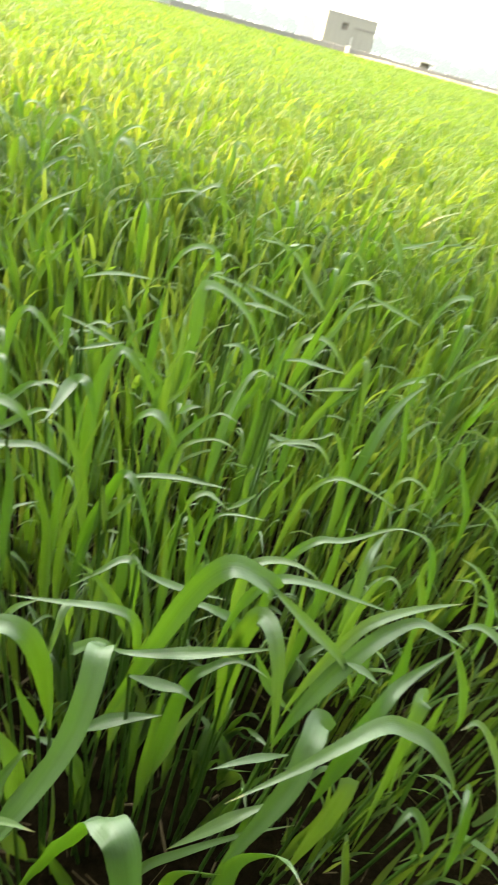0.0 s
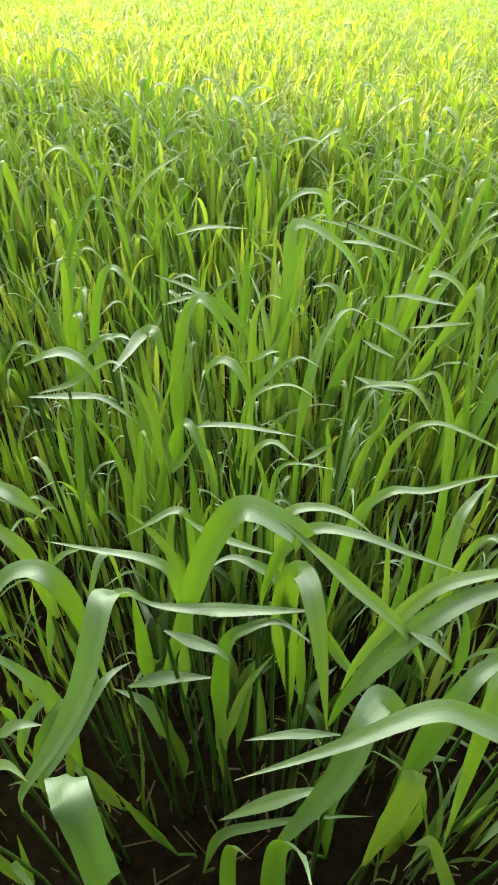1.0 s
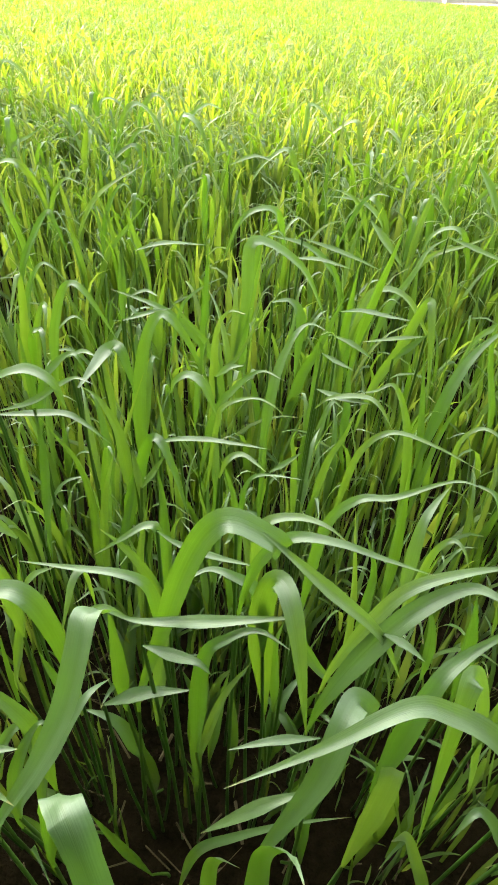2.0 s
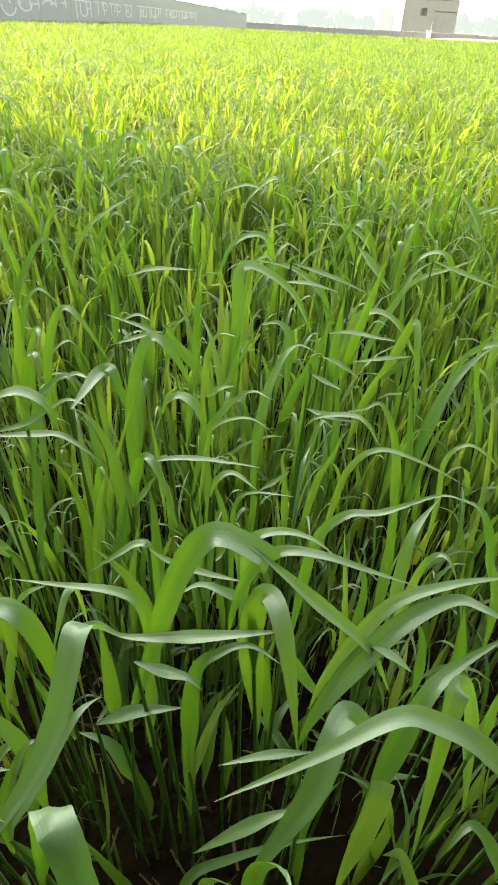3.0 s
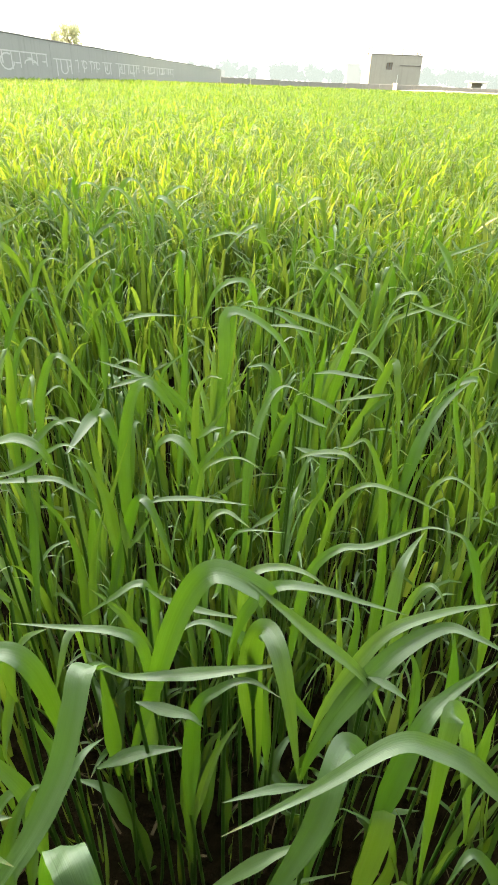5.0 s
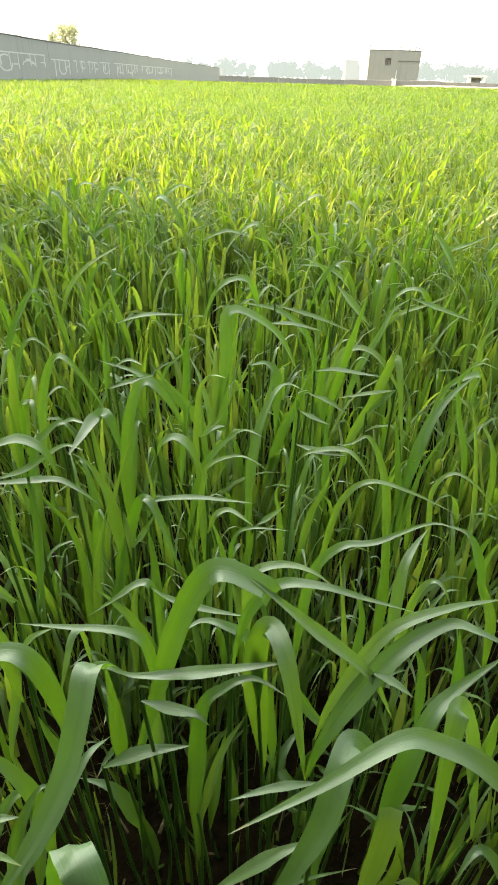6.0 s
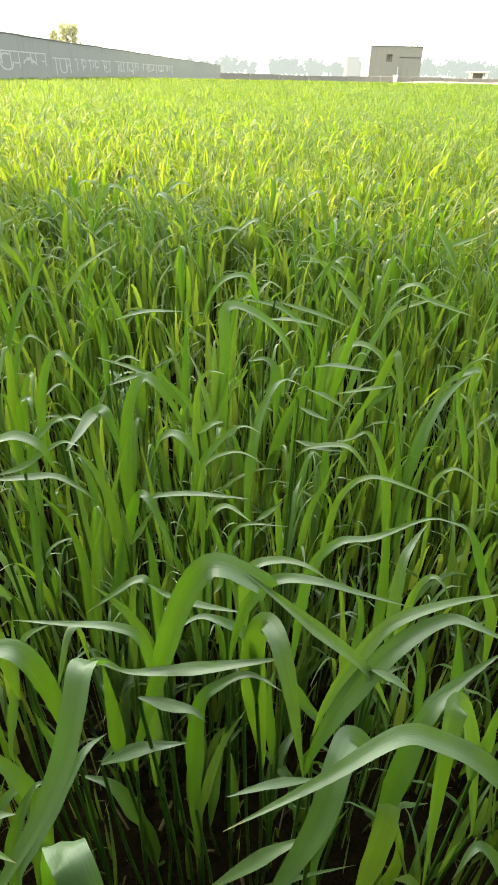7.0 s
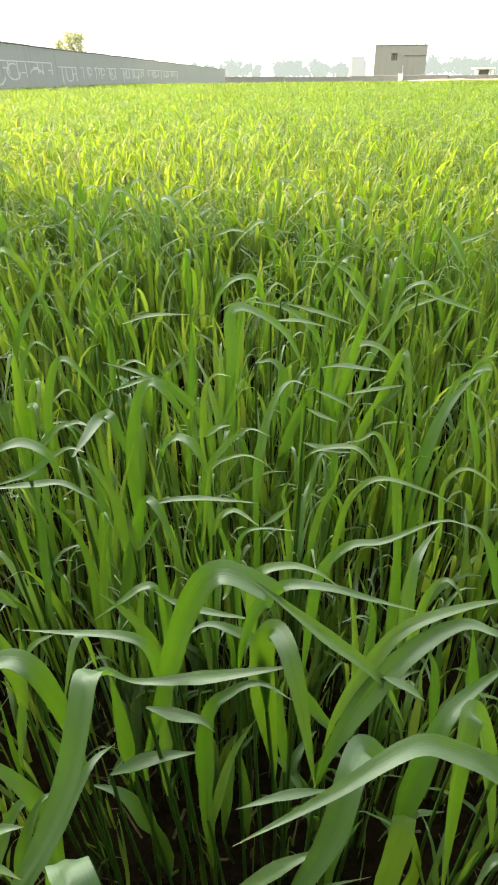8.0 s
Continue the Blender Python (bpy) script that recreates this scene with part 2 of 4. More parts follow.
# ---- ground ----
def ground():
    s = np.linspace(-1, 1, 121)
    g = np.sign(s) * (np.exp(np.abs(s) * 7.0) - 1) / (np.exp(7.0) - 1) * 2800
    verts = []
    for y in g:
        for x in g:
            d = math.hypot(x, y)
            k = max(0.0, 1 - d / 6.0)
            z = 0.030 * k * noise.noise(Vector((x * 7, y * 7, 0))) + 0.022 * k * noise.noise(Vector((x * 23, y * 23, 3)))
            verts.append((x, y, z))
    n = len(g)
    faces = [(j * n + i, j * n + i + 1, (j + 1) * n + i + 1, (j + 1) * n + i) for j in range(n - 1) for i in range(n - 1)]
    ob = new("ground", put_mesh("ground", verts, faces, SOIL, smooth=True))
    tagged(ob, "brown crumbly field soil, darkened as if shaded by the crop", "ground", kind="structure")


ground()


# ---- boundary wall along the field, with white lettering ----
WALL_A, WALL_B = Vector((-15.2, -14.0, 0)), Vector((-9.4, 150.0, 0))
WALL_H = 2.3


def boundary_wall():
    way = (WALL_B - WALL_A).normalized()
    angle = math.degrees(math.atan2(way.y, way.x))
    length = (WALL_B - WALL_A).length
    base = new("wall_west")
    base.matrix_world = pose(WALL_A.x, WALL_A.y, 0, 0, 0, angle)
    tagged(base, "long grey rendered boundary wall with white painted writing", "wall", kind="structure")
    panels = 41
    step = length / panels
    rng = random.Random(4)
    for i in range(panels):
        h = WALL_H + rng.uniform(-0.03, 0.03)
        part("wall_panel", boxed(i * step, (i + 1) * step - 0.015, -0.115 + rng.uniform(-0.006, 0.006), 0.115, -0.3, h, 0.012), WALL, base)
        part("coping", boxed(i * step, (i + 1) * step - 0.02, -0.15, 0.15, h + 0.002, h + 0.07, 0.015), LOWWALL, base, "dark weathered coping")
    return base, way


wall_base, wall_way = boundary_wall()


def painted_words():
    """White painted lines of writing too worn to read: a head bar and strokes for each word."""
    rng = random.Random(31)
    for start, end, top, strokes in ((47.2, 55.3, 1.62, 7), (56.4, 59.9, 1.45, 4), (67.5, 70.4, 1.50, 3), (71.7, 81.0, 1.52, 8), (82.6, 101.0, 1.50, 12)):
        part("painted_stroke", boxed(start, end, -0.132, -0.10, top - 0.06, top), PAINT, wall_base, "white painted stroke")
        for i in range(strokes):
            s = start + (end - start) * (i + rng.uniform(0.25, 0.85)) / strokes
            w = 0.10 + 0.05 * (s - 47) / 20
            low = top - rng.uniform(0.55, 0.95)
            part("painted_stroke", boxed(s, s + w * 1.3, -0.1315, -0.10, low, top - 0.062), PAINT, wall_base)
            if rng.random() < 0.55:
                z = rng.uniform(low, top - 0.3)
                part("painted_stroke", boxed(s - (end - start) / strokes * 0.55, s - 0.004, -0.131, -0.10, z, z + 0.06), PAINT, wall_base)
    for s in (61.3, 62.6, 64.4, 65.8):
        part("painted_stroke", boxed(s, s + 0.13, -0.1315, -0.10, 0.75, 1.5), PAINT, wall_base)
        part("painted_stroke", boxed(s - 0.5, s - 0.004, -0.131, -0.10, 1.40, 1.46), PAINT, wall_base)


def painted_loop(s, z, rs, rz, start, sweep, thick=0.07):
    """A curved stroke of white paint on the wall, an arc of an ellipse."""
    bm = bmesh.new()
    rings = []
    for i in range(13):
        a = radians(start + sweep * i / 12)
        ring = []
        for k, y in ((1.0, -0.131), (1.0, -0.10), (-1.0, -0.10), (-1.0, -0.131)):
            ring.append(bm.verts.new((s + (rs + k * thick) * math.cos(a), y, z + (rz + k * thick * 0.5) * math.sin(a))))
        rings.append(ring)
    for p, q in zip(rings, rings[1:]):
        for k in range(4):
            bm.faces.new((p[k], p[(k + 1) % 4], q[(k + 1) % 4], q[k]))
    bm.faces.new(rings[0][::-1])
    bm.faces.new(rings[-1])
    part("painted_stroke", bm, PAINT, wall_base)


painted_words()
for loop in ((49.4, 1.12, 0.85, 0.36, 60, 300), (47.4, 0.95, 0.8, 0.40, 180, 170), (52.6, 1.05, 0.9, 0.22, 0, 180), (58.4, 0.95, 0.7, 0.30, 150, 240),
             (62.9, 1.22, 0.55, 0.22, 0, 330), (64.8, 1.20, 0.55, 0.26, -60, 220), (66.3, 1.22, 0.55, 0.22, 0, 330), (69.0, 0.98, 0.7, 0.26, 120, 240),
             (74.0, 1.05, 1.0, 0.25, 90, 260), (78.0, 1.05, 1.0, 0.25, 180, 200), (86.5, 1.10, 1.6, 0.22, 90, 250), (93.0, 1.10, 1.7, 0.22, 160, 220)):
    painted_loop(*loop)


# ---- near wheat ----
def leaf_profile(t, shape):
    """The share of its full width that a leaf has at t of its length."""
    if shape == "folded":       # bent over so sharply that its tip hangs out of sight
        return min(1.0, 0.2 + 1.3 * t) * (1.0 if t < 0.9 else 0.93)
    if shape == "pinched":      # twisted once, then broad again
        near = 0.9 - 2.6 * t if t < 0.24 else 0.28 + 2.1 * (t - 0.24)
        return max(0.03, min(near, 1.0, 1.9 * (1 - t) ** 0.8))
    rise = 0.15 + 0.85 * min(1.0, t / 0.36)
    fall = 1.0 if t < 0.36 else 1 - ((t - 0.36) / 0.64) ** 1.55
    return max(0.02, rise * fall)


def along(points, t):
    """A smooth line through a few points, at t from 0 to 1."""
    n = len(points) - 1
    i = min(int(t * n), n - 1)
    k = t * n - i
    p1, p2 = points[i], points[i + 1]
    p0 = points[i - 1] if i else p1 * 2 - p2
    p3 = points[i + 2] if i + 2 <= n else p2 * 2 - p1
    return 0.5 * (2 * p1 + (p2 - p0) * k + (2 * p0 - 5 * p1 + 4 * p2 - p3) * k * k + (3 * p1 - p0 - 3 * p2 + p3) * k ** 3)


def leaf_sheet(points, width, facing, shape="blade", per=6, ripple=0.0):
    """A wheat leaf swept along a line, creased at the midrib. facing: where its upper face looks on its rising part. Gives vertices, quads and uv."""
    points = [Vector(p) for p in points]
    segs = per * (len(points) - 1)
    line = [along(points, i / segs) for i in range(segs + 1)]
    run = [0.0]
    for a, b in zip(line, line[1:]):
        run.append(run[-1] + (b - a).length)
    verts, uvs, faces, side = [], [], [], None
    face, up = Vector(facing).normalized(), Vector((0, 0, 1))
    phase = 40 * points[0].x + 70 * points[0].z
    for i, c in enumerate(line):
        t = run[i] / run[-1]
        way = (line[min(i + 1, segs)] - line[max(i - 1, 0)]).normalized()
        look_to = face.lerp(up, 0.68 * (1 - abs(way.z))).normalized()
        now = way.cross(look_to)
        if side is not None and now.dot(side) < 0:
            now = -now
        if side is None:
            side = now if now.length > 0.15 else Vector((1, 0, 0))
        elif now.length > 0.3:
            side = side.normalized().lerp(now.normalized(), 0.7)
        side = (side - way * side.dot(way)).normalized()
        out = side.cross(way)
        w = width * 0.5 * leaf_profile(t, shape)
        wave = ripple * w * math.sin(phase + 26 * t)
        for o, dip in ((-1.0, 0.36), (-0.5, 0.22), (0.0, 0.0), (0.5, 0.22), (1.0, 0.36)):
            verts.append(c + side * w * o + out * (w * dip + wave * o * abs(o)))
            uvs.append(((o + 1) / 2, t * (0.9 if shape == "folded" else 1.0)))
        if i:
            for k in range(4):
                o = 5 * i + k
                faces.append((o - 5, o - 4, o + 1, o))
    return verts, faces, uvs


def stalk(base, top, r0=0.0019, r1=0.0013, bow=0.01, segs=4, sides=5):
    b, t = Vector(base), Vector(top)
    verts, faces = [], []
    for i in range(segs + 1):
        k = i / segs
        c = b.lerp(t, k) + Vector((bow, bow * 0.5, 0)) * math.sin(math.pi * k)
        r = r0 + (r1 - r0) * k
        for s in range(sides):
            a = 2 * math.pi * s / sides
            verts.append(c + Vector((math.cos(a) * r, math.sin(a) * r, 0)))
        if i:
            for s in range(sides):
                s2 = (s + 1) % sides
                o = i * sides
                faces.append((o - sides + s, o - sides + s2, o + s2, o + s))
    return verts, faces


GROUP = "wheat plants in the near rows"
chance = random.Random(11)
NEAR = []


def leaf_under(plant, data):
    verts, faces, uvs = data
    ob = new("leaf", put_mesh("leaf", verts, faces, LEAF, uvs, True))
    ob.parent = plant
    return ob


def stem_under(plant, top, r0=0.0019, r1=0.0014):
    v, f = stalk((0, 0, -0.01), top, r0, r1, chance.uniform(-0.008, 0.008))
    ob = new("stem", put_mesh("stem", v, f, STEM, None, True))
    ob.parent = plant


def rising(root, az, lift, reach, drop, width, per=5):
    """A leaf that leaves a stalk upwards, towards the azimuth az, and bends over at last."""
    h = Vector((math.cos(az), math.sin(az), 0))
    root = Vector(root)
    mid = root + h * reach * 0.22 + Vector((0, 0, lift * 0.62))
    crest = root + h * reach * 0.55 + Vector((0, 0, lift))
    tip = root + h * reach + Vector((0, 0, lift - drop))
    turn = Vector((-h.y, h.x, 0)) * chance.uniform(-0.8, 0.8)
    return leaf_sheet([root, mid, crest, tip], width, Vector((0, 0, 0.5)) - h + turn, "blade", per, chance.uniform(0.0, 0.12))


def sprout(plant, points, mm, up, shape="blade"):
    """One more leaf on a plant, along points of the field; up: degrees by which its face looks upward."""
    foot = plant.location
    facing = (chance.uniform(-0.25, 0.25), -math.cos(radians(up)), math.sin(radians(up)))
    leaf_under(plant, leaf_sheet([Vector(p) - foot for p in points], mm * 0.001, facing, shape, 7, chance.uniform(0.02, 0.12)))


def wheat(points, mm, up, shape="blade"):
    """One wheat plant whose top leaf runs along points from its root to its tip."""
    points = [Vector(p) for p in points]
    if points[1].z > points[0].z + 0.02 and points[0].z > 0.14:
        # the base of a rising leaf runs on down to its sheath
        points.insert(0, points[0] + ((points[0] - points[1]).normalized() * 0.035 - Vector((0, 0, 0.05))) * (1.0 if points[0].y > 0.3 else 0.35))
    root = points[0]
    long_leaf = max(p[2] for p in points) - root.z
    tall = max(p[2] for p in points)
    plant = new("wheat_plant")
    plant.location = (root.x + chance.uniform(-0.015, 0.015), root.y + chance.uniform(0.005, 0.03), 0)
    broad = "broad" if mm > 14 else "slim"
    kind = "folded over at its top" if shape == "folded" else "rising to a point" if long_leaf > 0.06 and tall == points[-1][2] else "bending over in an arch" if long_leaf > 0.02 else "hanging down"
    tagged(plant, "green wheat plant, its %s top leaf %s" % (broad, kind), "wheat plant", GROUP)
    NEAR.append(plant)
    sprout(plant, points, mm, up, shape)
    top = root - plant.location
    stem_under(plant, top)
    for i in range(0 if root.y < 0.36 else 2):
        k = chance.uniform(0.3, 0.6)
        lift = min(0.17, tall - 0.07 - top.z * k) * chance.uniform(0.75, 1.0)
        if lift > 0.04:
            leaf_under(plant, rising(top * k, chance.uniform(0, 6.28), lift, chance.uniform(0.03, 0.07), chance.uniform(-0.02, 0.02), chance.uniform(0.008, 0.012)))


wheat([(-0.32, 0.634, 0.314), (-0.302, 0.627, 0.412), (-0.294, 0.62, 0.463), (-0.295, 0.614, 0.47), (-0.3, 0.584, 0.428)], mm=14.0, up=25)
wheat([(-0.319, 0.654, 0.337), (-0.306, 0.655, 0.422), (-0.289, 0.656, 0.463), (-0.273, 0.658, 0.47), (-0.246, 0.646, 0.451)], mm=12.4, up=25)
wheat([(-0.261, 0.6, 0.384), (-0.251, 0.602, 0.434), (-0.235, 0.604, 0.47), (-0.212, 0.598, 0.466), (-0.176, 0.592, 0.406)], mm=11.5, up=25)
wheat([(-0.272, 0.585, 0.405), (-0.259, 0.575, 0.444), (-0.247, 0.565, 0.465), (-0.24, 0.55, 0.46), (-0.242, 0.535, 0.431)], mm=11.0, up=25)
wheat([(-0.253, 0.536, 0.44), (-0.237, 0.516, 0.46), (-0.225, 0.501, 0.465), (-0.222, 0.486, 0.428)], mm=8.8, up=30)
wheat([(-0.25, 0.425, 0.456), (-0.227, 0.427, 0.468), (-0.208, 0.429, 0.47), (-0.187, 0.423, 0.461), (-0.177, 0.417, 0.433)], mm=10.7, up=35)
wheat([(-0.22, 0.473, 0.427), (-0.207, 0.475, 0.448), (-0.193, 0.477, 0.46), (-0.182, 0.471, 0.461), (-0.172, 0.465, 0.441)], mm=10.7, up=30)
wheat([(-0.196, 0.48, 0.454), (-0.182, 0.484, 0.46), (-0.163, 0.472, 0.462)], mm=4.9, up=30)
wheat([(-0.171, 0.433, 0.453), (-0.164, 0.458, 0.459), (-0.156, 0.483, 0.465), (-0.142, 0.477, 0.468), (-0.131, 0.471, 0.425)], mm=12.7, up=30)
wheat([(-0.251, 0.434, 0.419), (-0.216, 0.435, 0.433), (-0.19, 0.436, 0.452), (-0.174, 0.438, 0.46), (-0.154, 0.426, 0.463)], mm=7.3, up=35)
wheat([(-0.23, 0.387, 0.451), (-0.196, 0.389, 0.454), (-0.168, 0.391, 0.455), (-0.148, 0.385, 0.449), (-0.129, 0.379, 0.437)], mm=7.2, up=35)
wheat([(-0.15, 0.547, 0.288), (-0.147, 0.548, 0.376), (-0.134, 0.549, 0.447), (-0.117, 0.551, 0.47), (-0.092, 0.545, 0.448), (-0.061, 0.539, 0.381)], mm=16.6, up=25)
wheat([(-0.207, 0.735, 0.47), (-0.209, 0.729, 0.406), (-0.213, 0.723, 0.342)], mm=11.3, up=20)
wheat([(-0.167, 0.489, 0.455), (-0.161, 0.485, 0.429), (-0.157, 0.481, 0.393), (-0.158, 0.477, 0.354)], mm=7.5, up=30)
wheat([(-0.156, 0.467, 0.331), (-0.139, 0.469, 0.395), (-0.121, 0.471, 0.45)], mm=6.3, up=30)
wheat([(-0.101, 0.465, 0.37), (-0.106, 0.467, 0.412), (-0.111, 0.469, 0.44)], mm=6.4, up=35)
wheat([(-0.138, 0.438, 0.379), (-0.143, 0.439, 0.409), (-0.157, 0.44, 0.439), (-0.174, 0.442, 0.45)], mm=12.6, up=35)
wheat([(-0.265, 0.533, 0.398), (-0.266, 0.535, 0.43), (-0.268, 0.537, 0.46)], mm=7.4, up=30)
wheat([(-0.065, 0.614, 0.365), (-0.08, 0.615, 0.405), (-0.109, 0.617, 0.439), (-0.128, 0.618, 0.465)], mm=9.4, up=25)
wheat([(-0.123, 0.675, 0.41), (-0.111, 0.676, 0.433), (-0.087, 0.678, 0.452), (-0.06, 0.679, 0.465)], mm=5.3, up=25)
wheat([(-0.173, 0.624, 0.452), (-0.154, 0.628, 0.46), (-0.134, 0.616, 0.459)], mm=4.8, up=25)
wheat([(-0.173, 0.596, 0.437), (-0.145, 0.598, 0.447), (-0.117, 0.6, 0.455)], mm=6.4, up=25)
wheat([(-0.067, 0.577, 0.403), (-0.064, 0.579, 0.444), (-0.052, 0.581, 0.465), (-0.033, 0.569, 0.469)], mm=10.1, up=25)
wheat([(-0.067, 0.633, 0.349), (-0.044, 0.635, 0.381), (-0.009, 0.637, 0.455)], mm=6.7, up=25)
wheat([(-0.094, 0.461, 0.436), (-0.09, 0.463, 0.449), (-0.077, 0.465, 0.455), (-0.061, 0.459, 0.447), (-0.047, 0.453, 0.413)], mm=9.1, up=30)
wheat([(-0.054, 0.477, 0.402), (-0.039, 0.479, 0.431), (-0.013, 0.481, 0.455), (0.012, 0.469, 0.454)], mm=8.8, up=30)
wheat([(-0.048, 0.439, 0.42), (-0.042, 0.441, 0.44), (-0.018, 0.443, 0.45), (0.002, 0.437, 0.448), (0.017, 0.431, 0.436)], mm=5.6, up=35)
wheat([(-0.077, 0.538, 0.421), (-0.072, 0.54, 0.446), (-0.062, 0.542, 0.46)], mm=7.5, up=30)
wheat([(-0.055, 0.485, 0.443), (-0.042, 0.487, 0.453), (-0.028, 0.489, 0.455)], mm=6.5, up=30)
wheat([(-0.127, 0.399, 0.337), (-0.111, 0.389, 0.398), (-0.096, 0.379, 0.445), (-0.083, 0.369, 0.447), (-0.069, 0.359, 0.413), (-0.06, 0.349, 0.383)], mm=12.6, up=40)
wheat([(-0.091, 0.387, 0.42), (-0.087, 0.389, 0.436), (-0.056, 0.391, 0.44), (-0.026, 0.385, 0.443), (0.002, 0.379, 0.445)], mm=5.6, up=40)
wheat([(-0.038, 0.371, 0.416), (-0.032, 0.373, 0.435), (-0.019, 0.375, 0.44), (0.001, 0.363, 0.434)], mm=5.5, up=40)
wheat([(-0.018, 0.349, 0.402), (-0.015, 0.351, 0.429), (-0.003, 0.353, 0.44), (0.031, 0.341, 0.449)], mm=5.5, up=40)
wheat([(-0.001, 0.516, 0.395), (0.007, 0.533, 0.435), (0.02, 0.549, 0.461), (0.035, 0.566, 0.465), (0.053, 0.554, 0.464)], mm=11.5, up=25)
wheat([(-0.007, 0.614, 0.464), (0.013, 0.618, 0.465), (0.026, 0.614, 0.45), (0.027, 0.61, 0.411), (0.026, 0.606, 0.368)], mm=11.7, up=25)
wheat([(0.025, 0.682, 0.251), (0.038, 0.684, 0.324), (0.056, 0.685, 0.37), (0.086, 0.686, 0.46)], mm=16.0, up=25)
wheat([(0.047, 0.592, 0.237), (0.05, 0.594, 0.334), (0.049, 0.596, 0.445)], mm=12.2, up=25)
wheat([(0.098, 0.731, 0.359), (0.08, 0.733, 0.42), (0.063, 0.735, 0.465)], mm=9.0, up=20)
wheat([(0.07, 0.613, 0.459), (0.093, 0.617, 0.46), (0.126, 0.611, 0.458), (0.15, 0.605, 0.458)], mm=7.1, up=25)
wheat([(0.118, 0.595, 0.374), (0.136, 0.588, 0.428), (0.147, 0.581, 0.476), (0.154, 0.575, 0.495), (0.159, 0.56, 0.466), (0.172, 0.545, 0.38)], mm=11.3, up=25)
wheat([(0.128, 0.569, 0.429), (0.142, 0.571, 0.443), (0.16, 0.573, 0.46)], mm=7.8, up=25)
wheat([(0.159, 0.577, 0.455), (0.127, 0.571, 0.453), (0.09, 0.565, 0.449)], mm=5.6, up=25)
wheat([(0.041, 0.466, 0.45), (0.064, 0.46, 0.446), (0.091, 0.454, 0.446)], mm=7.7, up=35)
wheat([(0.145, 0.477, 0.356), (0.134, 0.479, 0.41), (0.115, 0.481, 0.45), (0.096, 0.475, 0.447), (0.075, 0.469, 0.445)], mm=10.3, up=30)
wheat([(0.041, 0.455, 0.436), (0.053, 0.457, 0.447), (0.08, 0.459, 0.45), (0.097, 0.453, 0.447), (0.115, 0.447, 0.422)], mm=6.2, up=35)
wheat([(0.073, 0.411, 0.384), (0.083, 0.413, 0.427), (0.106, 0.415, 0.445), (0.144, 0.409, 0.438), (0.187, 0.403, 0.419)], mm=6.7, up=35)
wheat([(0.189, 0.554, 0.382), (0.206, 0.574, 0.42), (0.23, 0.594, 0.443), (0.262, 0.614, 0.46)], mm=15.2, up=25)
wheat([(0.181, 0.522, 0.311), (0.187, 0.523, 0.372), (0.199, 0.524, 0.413), (0.215, 0.526, 0.45)], mm=6.8, up=30)
wheat([(0.281, 0.63, 0.325), (0.257, 0.631, 0.401), (0.251, 0.632, 0.444), (0.27, 0.634, 0.465), (0.294, 0.622, 0.462)], mm=10.1, up=25)
wheat([(0.17, 0.42, 0.387), (0.166, 0.422, 0.431), (0.181, 0.424, 0.45), (0.204, 0.418, 0.441), (0.234, 0.412, 0.406)], mm=5.4, up=35)
wheat([(0.253, 0.497, 0.408), (0.244, 0.499, 0.438), (0.233, 0.501, 0.455), (0.224, 0.489, 0.453)], mm=9.1, up=30)
wheat([(0.061, 0.573, 0.45), (0.083, 0.567, 0.444), (0.108, 0.561, 0.43)], mm=6.2, up=25)
wheat([(0.048, 0.533, 0.45), (0.065, 0.527, 0.444), (0.081, 0.521, 0.44)], mm=5.8, up=30)
wheat([(0.083, 0.539, 0.393), (0.08, 0.541, 0.422), (0.086, 0.543, 0.45)], mm=9.1, up=30)
wheat([(0.06, 0.454, 0.372), (0.073, 0.456, 0.407), (0.08, 0.458, 0.44)], mm=8.2, up=35)
wheat([(0.026, 0.428, 0.393), (0.022, 0.43, 0.416), (0.029, 0.432, 0.435)], mm=7.4, up=35)
wheat([(0.003, 0.387, 0.413), (0.016, 0.389, 0.423), (0.029, 0.391, 0.435)], mm=5.2, up=40)
wheat([(0.183, 0.551, 0.296), (0.168, 0.553, 0.382), (0.154, 0.555, 0.455)], mm=9.8, up=30)
wheat([(0.271, 0.546, 0.307), (0.256, 0.548, 0.388), (0.237, 0.55, 0.46)], mm=8.1, up=30)
wheat([(-0.002, 0.431, 0.392), (0, 0.433, 0.432), (0.015, 0.435, 0.44)], mm=4.6, up=35)
wheat([(-0.192, 0.388, 0.46), (-0.188, 0.378, 0.417), (-0.192, 0.368, 0.358), (-0.193, 0.358, 0.304)], mm=9.3, up=35)
wheat([(-0.164, 0.401, 0.249), (-0.162, 0.402, 0.34), (-0.17, 0.403, 0.391), (-0.185, 0.404, 0.417), (-0.199, 0.405, 0.44)], mm=12.9, up=35)
wheat([(-0.145, 0.374, 0.324), (-0.139, 0.376, 0.381), (-0.124, 0.378, 0.44)], mm=8.9, up=40)
wheat([(-0.127, 0.374, 0.325), (-0.116, 0.376, 0.382), (-0.108, 0.378, 0.43)], mm=9.2, up=40)
wheat([(-0.111, 0.375, 0.44), (-0.106, 0.369, 0.409), (-0.102, 0.363, 0.371)], mm=6.3, up=40)
wheat([(-0.101, 0.333, 0.346), (-0.096, 0.335, 0.386), (-0.09, 0.337, 0.42)], mm=8.2, up=45)
wheat([(-0.103, 0.365, 0.403), (-0.093, 0.367, 0.419), (-0.081, 0.369, 0.44)], mm=5.7, up=40)
wheat([(-0.085, 0.363, 0.353), (-0.086, 0.365, 0.4), (-0.09, 0.367, 0.43)], mm=11.0, up=40)
